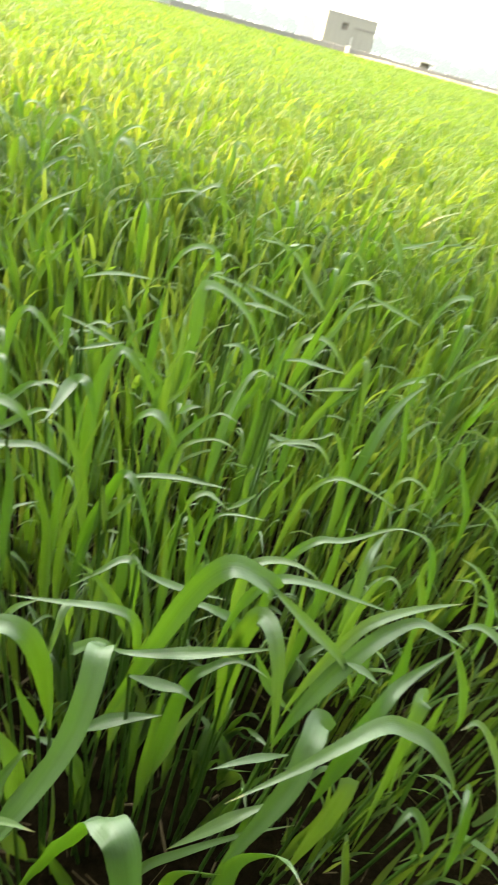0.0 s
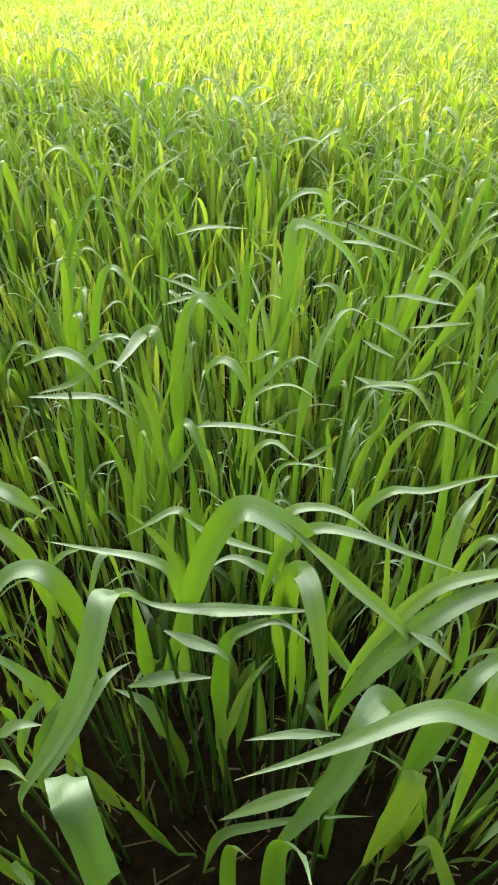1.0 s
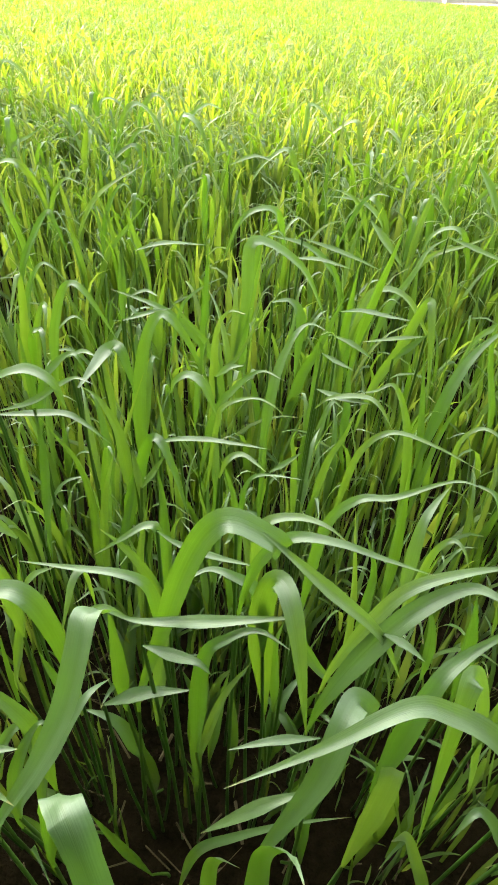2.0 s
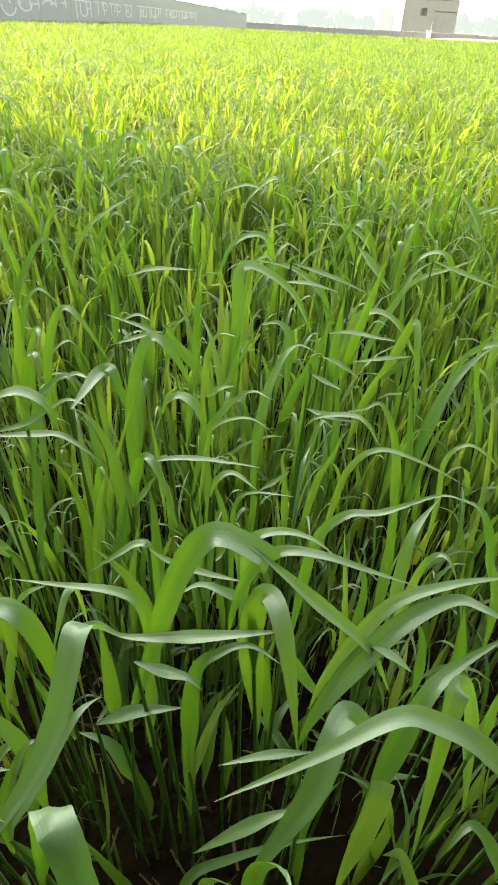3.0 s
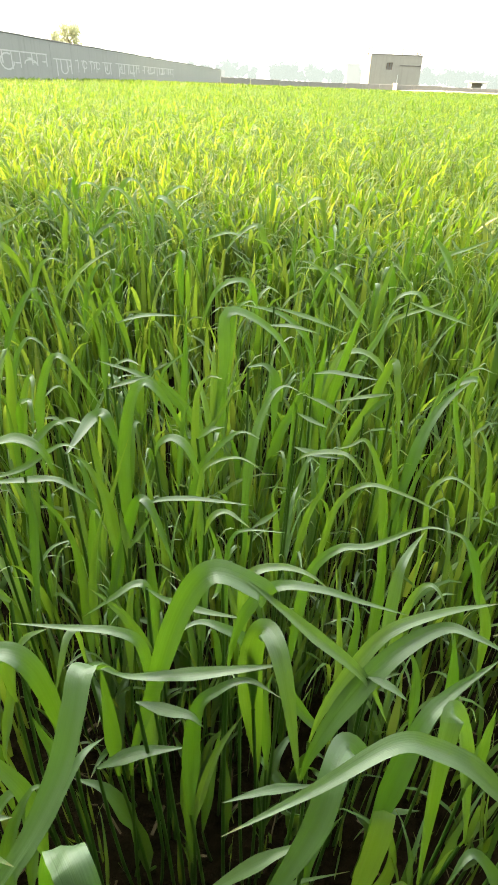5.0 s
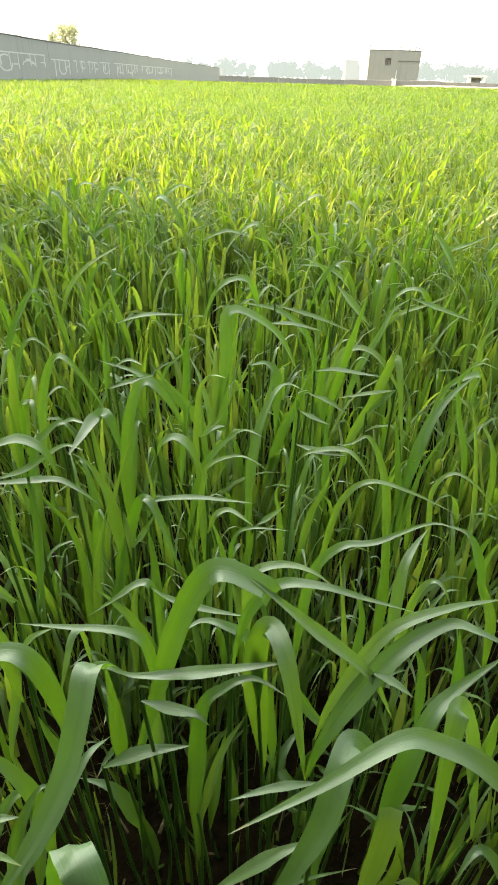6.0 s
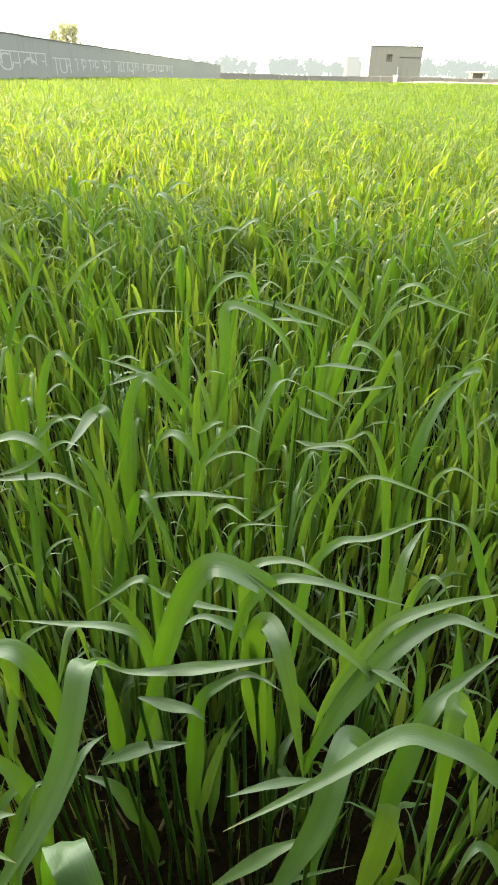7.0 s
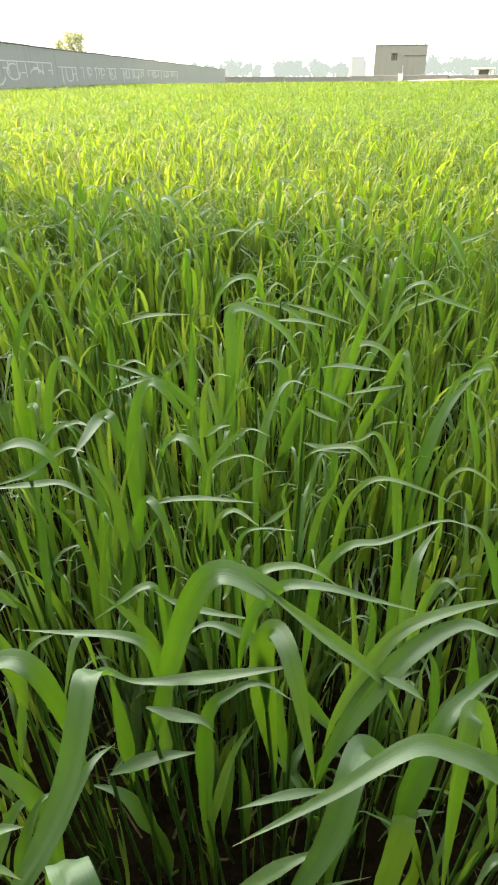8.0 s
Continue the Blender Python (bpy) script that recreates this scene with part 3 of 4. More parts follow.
wheat([(-0.073, 0.289, 0.36), (-0.086, 0.29, 0.395), (-0.103, 0.292, 0.418), (-0.116, 0.293, 0.43)], mm=10.4, up=45)
wheat([(-0.071, 0.295, 0.387), (-0.074, 0.297, 0.427), (-0.084, 0.299, 0.43), (-0.099, 0.293, 0.422), (-0.122, 0.287, 0.406)], mm=8.0, up=45)
wheat([(-0.072, 0.286, 0.44), (-0.057, 0.282, 0.433), (-0.032, 0.278, 0.428), (-0.001, 0.274, 0.426)], mm=6.1, up=45)
wheat([(-0.064, 0.239, 0.4), (-0.068, 0.24, 0.437), (-0.084, 0.241, 0.448), (-0.119, 0.242, 0.449), (-0.152, 0.243, 0.45)], mm=7.3, up=50)
wheat([(-0.115, 0.26, 0.409), (-0.112, 0.25, 0.44), (-0.116, 0.24, 0.442), (-0.119, 0.23, 0.428), (-0.124, 0.22, 0.402)], mm=7.5, up=50)
wheat([(-0.16, 0.252, 0.409), (-0.149, 0.254, 0.423), (-0.135, 0.256, 0.43)], mm=5.0, up=50)
wheat([(-0.119, 0.216, 0.361), (-0.124, 0.217, 0.417), (-0.135, 0.219, 0.446), (-0.153, 0.22, 0.45), (-0.171, 0.214, 0.437), (-0.204, 0.208, 0.371)], mm=14.5, up=55)
wheat([(-0.134, 0.131, 0.363), (-0.111, 0.145, 0.405), (-0.095, 0.159, 0.441), (-0.088, 0.173, 0.47), (-0.086, 0.187, 0.483), (-0.083, 0.201, 0.465)], mm=14.7, up=55, shape="folded")
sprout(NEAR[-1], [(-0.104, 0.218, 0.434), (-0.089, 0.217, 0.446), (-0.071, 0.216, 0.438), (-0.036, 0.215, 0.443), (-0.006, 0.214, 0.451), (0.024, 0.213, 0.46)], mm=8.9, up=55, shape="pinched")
wheat([(-0.132, 0.149, 0.345), (-0.111, 0.165, 0.382), (-0.095, 0.182, 0.408), (-0.086, 0.199, 0.4)], mm=12.7, up=60)
wheat([(-0.08, 0.23, 0.323), (-0.06, 0.227, 0.406), (-0.04, 0.223, 0.487), (-0.021, 0.22, 0.525), (0.004, 0.22, 0.516), (0.011, 0.22, 0.508)], mm=13.9, up=45, shape="folded")
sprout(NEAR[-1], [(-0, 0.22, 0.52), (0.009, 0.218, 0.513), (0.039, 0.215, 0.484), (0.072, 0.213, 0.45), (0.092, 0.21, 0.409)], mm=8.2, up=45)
wheat([(0.006, 0.237, 0.406), (0.001, 0.238, 0.445), (-0.015, 0.239, 0.458), (-0.031, 0.241, 0.46), (-0.045, 0.229, 0.46)], mm=9.9, up=50)
wheat([(-0.035, 0.211, 0.308), (-0.03, 0.212, 0.407), (-0.015, 0.213, 0.433), (0.003, 0.215, 0.44), (0.022, 0.203, 0.442)], mm=13.1, up=55)
wheat([(-0.067, 0.211, 0.42), (-0.047, 0.207, 0.418), (-0.032, 0.203, 0.42), (-0.023, 0.199, 0.414)], mm=8.1, up=55)
wheat([(-0.072, 0.243, 0.275), (-0.064, 0.245, 0.351), (-0.057, 0.247, 0.42)], mm=13.0, up=55)
wheat([(-0.094, 0.233, 0.318), (-0.094, 0.235, 0.366), (-0.096, 0.237, 0.42)], mm=12.3, up=55)
wheat([(-0.019, 0.31, 0.43), (-0.023, 0.304, 0.419), (-0.026, 0.298, 0.418)], mm=4.3, up=45)
wheat([(-0.048, 0.358, 0.382), (-0.052, 0.36, 0.403), (-0.054, 0.362, 0.42)], mm=6.2, up=40)
wheat([(-0.023, 0.38, 0.367), (-0.03, 0.382, 0.403), (-0.04, 0.384, 0.43)], mm=8.8, up=40)
wheat([(-0.042, 0.373, 0.336), (-0.041, 0.375, 0.385), (-0.042, 0.377, 0.42)], mm=10.8, up=40)
wheat([(0.231, 0.173, 0.33), (0.189, 0.175, 0.409), (0.158, 0.177, 0.45), (0.134, 0.165, 0.464)], mm=13.4, up=60)
wheat([(0.227, 0.162, 0.231), (0.176, 0.152, 0.365), (0.141, 0.142, 0.44), (0.123, 0.127, 0.462), (0.12, 0.112, 0.443)], mm=13.5, up=65)
wheat([(0.256, 0.241, 0.379), (0.214, 0.243, 0.436), (0.182, 0.245, 0.46), (0.151, 0.233, 0.468)], mm=12.8, up=50)
wheat([(0.249, 0.311, 0.397), (0.219, 0.313, 0.443), (0.19, 0.315, 0.46)], mm=10.8, up=40)
wheat([(0.327, 0.393, 0.367), (0.275, 0.395, 0.432), (0.234, 0.397, 0.46)], mm=10.2, up=35)
wheat([(0.339, 0.523, 0.328), (0.299, 0.525, 0.405), (0.287, 0.527, 0.46)], mm=11.4, up=30)
wheat([(-0.16, 0.237, 0.404), (-0.162, 0.239, 0.437), (-0.178, 0.24, 0.459), (-0.194, 0.241, 0.46), (-0.212, 0.229, 0.458)], mm=12.1, up=50)
wheat([(-0.164, 0.27, 0.439), (-0.184, 0.272, 0.457), (-0.206, 0.274, 0.46), (-0.22, 0.262, 0.462)], mm=10.8, up=45)
wheat([(-0.177, 0.121, 0.334), (-0.146, 0.123, 0.402), (-0.126, 0.125, 0.42), (-0.103, 0.113, 0.442)], mm=10.1, up=70)
wheat([(-0.175, 0.165, 0.339), (-0.157, 0.167, 0.358), (-0.14, 0.169, 0.36)], mm=9.1, up=65)
wheat([(-0.239, 0.198, 0.306), (-0.205, 0.2, 0.371), (-0.171, 0.202, 0.42)], mm=10.4, up=60)
wheat([(-0.251, 0.273, 0.303), (-0.241, 0.275, 0.374), (-0.235, 0.277, 0.44)], mm=11.1, up=50)
wheat([(0.169, 0.155, 0.318), (0.143, 0.159, 0.36), (0.126, 0.147, 0.344)], mm=10.2, up=70)
wheat([(0.218, 0.24, 0.344), (0.189, 0.242, 0.407), (0.16, 0.244, 0.45)], mm=12.3, up=50)
wheat([(-0.155, 0.161, 0.275), (-0.146, 0.168, 0.333), (-0.127, 0.175, 0.381), (-0.119, 0.181, 0.37)], mm=12.1, up=65)
wheat([(-0.178, 0.179, 0.288), (-0.154, 0.181, 0.349), (-0.14, 0.183, 0.36), (-0.138, 0.171, 0.335)], mm=10.8, up=65)
wheat([(-0.131, 0.22, 0.339), (-0.139, 0.222, 0.363), (-0.144, 0.224, 0.38)], mm=9.2, up=60)
wheat([(-0.169, 0.198, 0.177), (-0.151, 0.2, 0.264), (-0.134, 0.202, 0.32)], mm=10.4, up=65)
wheat([(-0.395, 0.847, 0.382), (-0.366, 0.849, 0.438), (-0.347, 0.851, 0.465), (-0.334, 0.845, 0.462), (-0.311, 0.839, 0.39)], mm=11.5, up=20)
wheat([(-0.332, 0.992, 0.276), (-0.305, 0.993, 0.355), (-0.268, 0.995, 0.404), (-0.215, 0.996, 0.465)], mm=10.9, up=15)
wheat([(-0.301, 1.012, 0.403), (-0.314, 1.014, 0.436), (-0.328, 1.016, 0.465)], mm=8.9, up=15)
wheat([(-0.307, 1.017, 0.417), (-0.285, 1.019, 0.46), (-0.267, 1.021, 0.465), (-0.253, 1.009, 0.439)], mm=9.7, up=15)
wheat([(-0.199, 0.769, 0.452), (-0.158, 0.771, 0.464), (-0.1, 0.773, 0.465)], mm=7.1, up=20)
wheat([(-0.154, 1.154, 0.388), (-0.152, 1.144, 0.445), (-0.147, 1.134, 0.465), (-0.142, 1.119, 0.452), (-0.147, 1.104, 0.415)], mm=13.0, up=15)
wheat([(-0.183, 1.528, 0.31), (-0.158, 1.53, 0.376), (-0.124, 1.532, 0.465)], mm=9.5, up=10)
wheat([(-0.123, 1.293, 0.446), (-0.071, 1.297, 0.465), (-0.015, 1.285, 0.457)], mm=9.1, up=10)
wheat([(-0.035, 0.843, 0.429), (-0.029, 0.845, 0.455), (-0.007, 0.847, 0.465), (0.007, 0.835, 0.451)], mm=8.9, up=20)
wheat([(-0.296, 1.482, 0.335), (-0.287, 1.484, 0.398), (-0.285, 1.486, 0.465)], mm=10.3, up=10)
wheat([(-0.535, 2.201, 0.384), (-0.548, 2.203, 0.421), (-0.539, 2.205, 0.465)], mm=16.2, up=5)
wheat([(-0.295, 1.889, 0.431), (-0.245, 1.893, 0.465), (-0.189, 1.881, 0.452)], mm=15.4, up=10)
wheat([(-0.474, 1.441, 0.411), (-0.461, 1.431, 0.456), (-0.448, 1.421, 0.465), (-0.45, 1.391, 0.414)], mm=14.9, up=10)
wheat([(-0.381, 1.471, 0.41), (-0.358, 1.473, 0.456), (-0.324, 1.475, 0.465), (-0.294, 1.463, 0.44)], mm=13.3, up=10)
wheat([(-0.658, 1.465, 0.411), (-0.61, 1.467, 0.438), (-0.569, 1.469, 0.465)], mm=12.3, up=10)
wheat([(-0.401, 1.034, 0.44), (-0.377, 1.038, 0.465), (-0.348, 1.026, 0.462)], mm=9.1, up=15)
wheat([(0.032, 2.323, 0.078), (0.019, 2.325, 0.274), (0.007, 2.327, 0.46)], mm=24.8, up=5)
wheat([(0.133, 1.086, 0.439), (0.102, 1.088, 0.461), (0.076, 1.09, 0.465)], mm=10.2, up=15)
wheat([(0.129, 1.073, 0.443), (0.157, 1.077, 0.465), (0.187, 1.065, 0.463)], mm=8.5, up=15)
wheat([(0.134, 0.947, 0.46), (0.158, 0.932, 0.437), (0.195, 0.917, 0.398)], mm=13.3, up=15)
wheat([(0.239, 1.082, 0.361), (0.248, 1.084, 0.438), (0.262, 1.086, 0.465), (0.305, 1.074, 0.418)], mm=12.5, up=15)
wheat([(0.16, 0.815, 0.366), (0.191, 0.835, 0.419), (0.211, 0.855, 0.451), (0.242, 0.875, 0.465)], mm=11.7, up=20)
wheat([(0.24, 0.875, 0.465), (0.292, 0.869, 0.449), (0.344, 0.863, 0.433)], mm=9.1, up=20)
wheat([(0.228, 0.917, 0.416), (0.284, 0.919, 0.441), (0.329, 0.921, 0.465)], mm=8.1, up=15)
wheat([(0.401, 1.364, 0.465), (0.439, 1.349, 0.419), (0.473, 1.334, 0.354)], mm=18.1, up=10)
wheat([(0.433, 1.363, 0.411), (0.485, 1.365, 0.435), (0.556, 1.367, 0.465)], mm=11.4, up=10)
wheat([(0.35, 1.97, 0.418), (0.377, 1.974, 0.465), (0.423, 1.962, 0.433)], mm=15.9, up=10)
wheat([(0.179, 1.42, 0.41), (0.173, 1.405, 0.457), (0.178, 1.39, 0.465), (0.177, 1.35, 0.429)], mm=15.5, up=10)
wheat([(0.318, 1.778, 0.276), (0.307, 1.78, 0.398), (0.323, 1.782, 0.465)], mm=18.1, up=10)
wheat([(0.012, 0.749, 0.465), (0.051, 0.743, 0.467), (0.092, 0.737, 0.46)], mm=6.9, up=20)
wheat([(0.027, 0.827, 0.465), (0.09, 0.821, 0.449), (0.143, 0.815, 0.431)], mm=8.1, up=20)
wheat([(0.324, 0.766, 0.411), (0.325, 0.768, 0.443), (0.349, 0.77, 0.465)], mm=10.5, up=20)
wheat([(0.447, 1.55, 0.398), (0.454, 1.552, 0.454), (0.493, 1.554, 0.465)], mm=13.9, up=10)
wheat([(-0.002, 0.248, 0.454), (0, 0.25, 0.492), (0.018, 0.252, 0.5), (0.036, 0.246, 0.501), (0.05, 0.24, 0.494)], mm=8.2, up=45)
wheat([(-0.008, 0.232, 0.453), (0, 0.234, 0.482), (0.016, 0.236, 0.5), (0.042, 0.232, 0.503), (0.065, 0.228, 0.499), (0.095, 0.224, 0.493)], mm=7.6, up=45)
wheat([(0.042, 0.314, 0.379), (0.048, 0.315, 0.432), (0.066, 0.316, 0.457), (0.091, 0.317, 0.461), (0.129, 0.318, 0.48), (0.152, 0.306, 0.482)], mm=9.0, up=40)
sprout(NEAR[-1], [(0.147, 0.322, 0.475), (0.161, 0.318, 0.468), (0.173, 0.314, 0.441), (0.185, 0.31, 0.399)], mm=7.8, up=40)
wheat([(0.11, 0.298, 0.397), (0.115, 0.314, 0.435), (0.126, 0.331, 0.444), (0.141, 0.348, 0.45)], mm=10.8, up=40)
wheat([(0.123, 0.306, 0.39), (0.128, 0.308, 0.419), (0.138, 0.31, 0.43), (0.146, 0.304, 0.428), (0.154, 0.298, 0.411)], mm=9.4, up=45)
wheat([(0.133, 0.399, 0.294), (0.128, 0.401, 0.374), (0.124, 0.403, 0.43)], mm=13.8, up=40)
wheat([(0.049, 0.209, 0.42), (0.065, 0.219, 0.449), (0.085, 0.229, 0.472), (0.12, 0.239, 0.48), (0.161, 0.249, 0.48)], mm=9.4, up=45)
wheat([(0.044, 0.195, 0.401), (0.062, 0.208, 0.431), (0.087, 0.221, 0.459), (0.12, 0.235, 0.47), (0.139, 0.229, 0.471), (0.163, 0.223, 0.461)], mm=14.4, up=50)
wheat([(0.074, 0.214, 0.45), (0.087, 0.208, 0.449), (0.097, 0.202, 0.445)], mm=5.7, up=55)
wheat([(0.013, 0.244, 0.303), (0.004, 0.237, 0.406), (0.005, 0.23, 0.458), (0.013, 0.224, 0.475), (0.023, 0.204, 0.46), (0.038, 0.184, 0.375)], mm=17.3, up=50)
wheat([(0.095, 0.191, 0.322), (0.109, 0.204, 0.406), (0.128, 0.218, 0.427), (0.162, 0.231, 0.45)], mm=16.1, up=50)
wheat([(0.155, 0.252, 0.343), (0.149, 0.254, 0.395), (0.141, 0.256, 0.44)], mm=12.1, up=50)
wheat([(0.169, 0.17, 0.379), (0.13, 0.166, 0.436), (0.099, 0.162, 0.465), (0.075, 0.158, 0.475), (0.035, 0.143, 0.459), (-0.009, 0.128, 0.443)], mm=12.7, up=60)
wheat([(0.019, 0.143, 0.322), (0.044, 0.16, 0.379), (0.054, 0.176, 0.411), (0.064, 0.193, 0.41), (0.075, 0.193, 0.397)], mm=16.4, up=60, shape="folded")
wheat([(0.179, 0.216, 0.258), (0.141, 0.201, 0.395), (0.117, 0.186, 0.46), (0.11, 0.176, 0.455), (0.11, 0.166, 0.404), (0.119, 0.156, 0.292)], mm=15.4, up=55)
wheat([(0.076, 0.153, 0.288), (0.08, 0.156, 0.354), (0.082, 0.159, 0.39), (0.083, 0.163, 0.4)], mm=14.1, up=65, shape="folded")
wheat([(-0.115, 0.13, 0.307), (-0.094, 0.12, 0.403), (-0.077, 0.11, 0.47), (-0.069, 0.1, 0.493), (-0.061, 0.09, 0.49), (-0.054, 0.08, 0.448)], mm=15.0, up=70, shape="folded")
wheat([(0.043, 0.175, 0.4), (0.016, 0.169, 0.404), (-0.01, 0.163, 0.401)], mm=5.6, up=65)
wheat([(0.04, 0.161, 0.36), (0.014, 0.155, 0.348), (-0.024, 0.149, 0.309)], mm=8.9, up=65)
wheat([(-0.135, 0.18, 0.296), (-0.134, 0.181, 0.355), (-0.144, 0.182, 0.387), (-0.159, 0.183, 0.407), (-0.181, 0.184, 0.42)], mm=13.9, up=60)
wheat([(-0.04, 0.234, 0.136), (-0.039, 0.235, 0.257), (-0.039, 0.236, 0.337), (-0.035, 0.238, 0.38)], mm=11.9, up=55)
wheat([(-0.033, 0.227, 0.248), (-0.018, 0.229, 0.329), (0.001, 0.231, 0.38)], mm=8.6, up=60)
wheat([(-0.101, 0.213, 0.336), (-0.072, 0.215, 0.353), (-0.038, 0.217, 0.36)], mm=10.1, up=60)
wheat([(0.025, 0.25, 0.4), (0.046, 0.244, 0.36), (0.072, 0.238, 0.333)], mm=8.7, up=55)
wheat([(0.15, 0.199, 0.386), (0.15, 0.201, 0.42), (0.151, 0.203, 0.44)], mm=10.6, up=55)
wheat([(0.089, 0.321, 0.234), (0.082, 0.323, 0.34), (0.068, 0.325, 0.44)], mm=9.1, up=45)
wheat([(0.139, 0.276, 0.326), (0.133, 0.278, 0.37), (0.121, 0.28, 0.4)], mm=8.4, up=50)
wheat([(-0.206, 0.273, 0.248), (-0.182, 0.275, 0.343), (-0.171, 0.277, 0.42)], mm=10.6, up=50)
wheat([(0.221, 0.356, 0.335), (0.2, 0.358, 0.39), (0.212, 0.36, 0.44)], mm=11.1, up=40)
wheat([(0.097, 0.33, 0.316), (0.096, 0.332, 0.366), (0.08, 0.334, 0.41)], mm=9.2, up=45)
wheat([(0.022, 0.261, 0.281), (0.018, 0.263, 0.348), (0.022, 0.265, 0.38)], mm=9.2, up=55)
wheat([(-0.052, 0.18, 0.036), (-0.033, 0.178, 0.164), (-0.001, 0.175, 0.221), (0.04, 0.173, 0.268), (0.077, 0.17, 0.3)], mm=9.0, up=70)
wheat([(0.065, 0.202, 0.071), (0.055, 0.198, 0.204), (0.06, 0.195, 0.276), (0.072, 0.192, 0.33)], mm=12.6, up=65)
wheat([(0.022, 0.129, 0.074), (0.015, 0.129, 0.29), (0.016, 0.129, 0.36), (0.024, 0.109, 0.429), (0.03, 0.089, 0.448)], mm=19.2, up=70)
wheat([(-0.015, 0.144, 0.03), (-0.018, 0.144, 0.2), (-0.014, 0.144, 0.28), (0.002, 0.114, 0.382)], mm=14.2, up=70)
wheat([(-0.081, 0.192, 0.03), (-0.103, 0.187, 0.136), (-0.118, 0.182, 0.22)], mm=11.7, up=70)
wheat([(0.123, 0.215, 0.03), (0.123, 0.211, 0.133), (0.126, 0.208, 0.217), (0.11, 0.205, 0.3)], mm=13.5, up=65)
wheat([(0.192, 0.171, 0.053), (0.136, 0.166, 0.228), (0.112, 0.161, 0.3), (0.081, 0.131, 0.387)], mm=12.4, up=70)
wheat([(-0.049, 0.277, 0.09), (-0.05, 0.279, 0.2), (-0.043, 0.281, 0.26)], mm=10.9, up=60)
wheat([(-0.034, 0.275, 0.1), (-0.026, 0.277, 0.2), (-0.017, 0.279, 0.28)], mm=11.4, up=60)
wheat([(-0.01, 0.281, 0.079), (-0.012, 0.283, 0.18), (-0.017, 0.285, 0.25)], mm=12.0, up=60)
wheat([(-0.134, 0.202, 0.106), (-0.152, 0.204, 0.164), (-0.177, 0.206, 0.2)], mm=16.5, up=70)
wheat([(-0.092, 0.264, 0.03), (-0.094, 0.266, 0.101), (-0.107, 0.268, 0.17)], mm=18.6, up=65)
wheat([(0.03, 0.249, 0.03), (0.056, 0.251, 0.128), (0.089, 0.253, 0.2)], mm=15.0, up=65)
wheat([(-0.1, 0.259, 0.157), (-0.118, 0.261, 0.206), (-0.148, 0.263, 0.22)], mm=16.4, up=65)
wheat([(0.047, 0.233, 0.086), (0.05, 0.235, 0.142), (0.067, 0.237, 0.22)], mm=15.3, up=65)

def template(i):
    """One of the kinds of wheat plant that fill the rows: upright leaves round a stalk."""
    plant = new("wheat_plant")
    tagged(plant, "green young wheat plant with upright narrow leaves", "wheat plant", GROUP)
    top = Vector((chance.uniform(-0.02, 0.02), chance.uniform(-0.02, 0.02), chance.uniform(0.25, 0.32)))
    stem_under(plant, top)
    az = chance.uniform(0, 6.28)
    for k in (0.42, 0.6, 0.76, 0.9, 1.0):
        az += chance.uniform(2.3, 4.0)
        if chance.random() < 0.72:
            lift, reach, drop = chance.uniform(0.12, 0.19), chance.uniform(0.015, 0.06), chance.uniform(-0.05, 0.0)
        else:
            lift, reach, drop = chance.uniform(0.10, 0.15), chance.uniform(0.07, 0.13), chance.uniform(0.0, 0.07)
        leaf_under(plant, rising(top * k, az, lift, reach, drop, chance.uniform(0.009, 0.013)))
    return plant


def fill_rows():
    kinds = [template(i) for i in range(16)]
    spots = []
    while len(spots) < 68:
        y = 0.32 + 1.2 * chance.random() ** 0.9
        x = chance.uniform(-0.56, 0.56) * (y + 0.12)
        if all((x - a) ** 2 + (y - b) ** 2 > 0.022 ** 2 for a, b in spots):
            spots.append((x, y))
    for i, (x, y) in enumerate(spots):
        size = float(np.interp(y, [0.32, 0.5, 0.62, 0.75], [0.60, 0.74, 0.86, 0.98]))
        m = pose(x, y, -0.005, chance.uniform(-5, 5), chance.uniform(-5, 5), chance.uniform(0, 360)) @ Matrix.Scale(size * chance.uniform(0.88, 1.04), 4)
        if i < len(kinds):
            kinds[i].matrix_basis = m
        else:
            copy_thing(kinds[i % len(kinds)], m)


fill_rows()


def low_plant(i):
    """A side shoot that stayed low under the crop: a short stem and broad leaves near the soil."""
    plant = new("wheat_plant")
    tagged(plant, "low green wheat shoot with %s broad leaves over dark soil" % ("three", "four")[i % 2], "wheat plant", GROUP)
    r = chance.uniform
    top = Vector((r(-0.01, 0.01), r(-0.01, 0.01), r(0.10, 0.15)))
    stem_under(plant, top)
    for k in range(3 + i % 2):
        a, out = r(0, 6.28), r(0.015, 0.04)
        c, s = math.cos(a), math.sin(a)
        foot = top * (0.45 + 0.18 * k)
        rise = r(0.07, 0.12)
        pts = [foot, foot + Vector((c * out * 0.4, s * out * 0.4, rise * 0.8)), foot + Vector((c * out, s * out, rise)), foot + Vector((c * out * 1.7, s * out * 1.7, rise * r(0.9, 1.4)))]
        leaf_under(plant, leaf_sheet(pts, r(0.012, 0.017), (0.3 * r(-1, 1), -0.97, 0.1), "blade", 5, r(0.02, 0.12)))
    return plant


def low_rows():
    kinds = [low_plant(i) for i in range(6)]
    for i in range(20):
        y = 0.27 + 0.28 * (i + chance.random()) / 20
        m = pose(chance.uniform(-0.5, 0.5) * (y + 0.12), y, -0.004, chance.uniform(-6, 6), chance.uniform(-6, 6), chance.uniform(-50, 50))
        if i < len(kinds):
            kinds[i].matrix_basis = m
        else:
            copy_thing(kinds[i % len(kinds)], m)


low_rows()


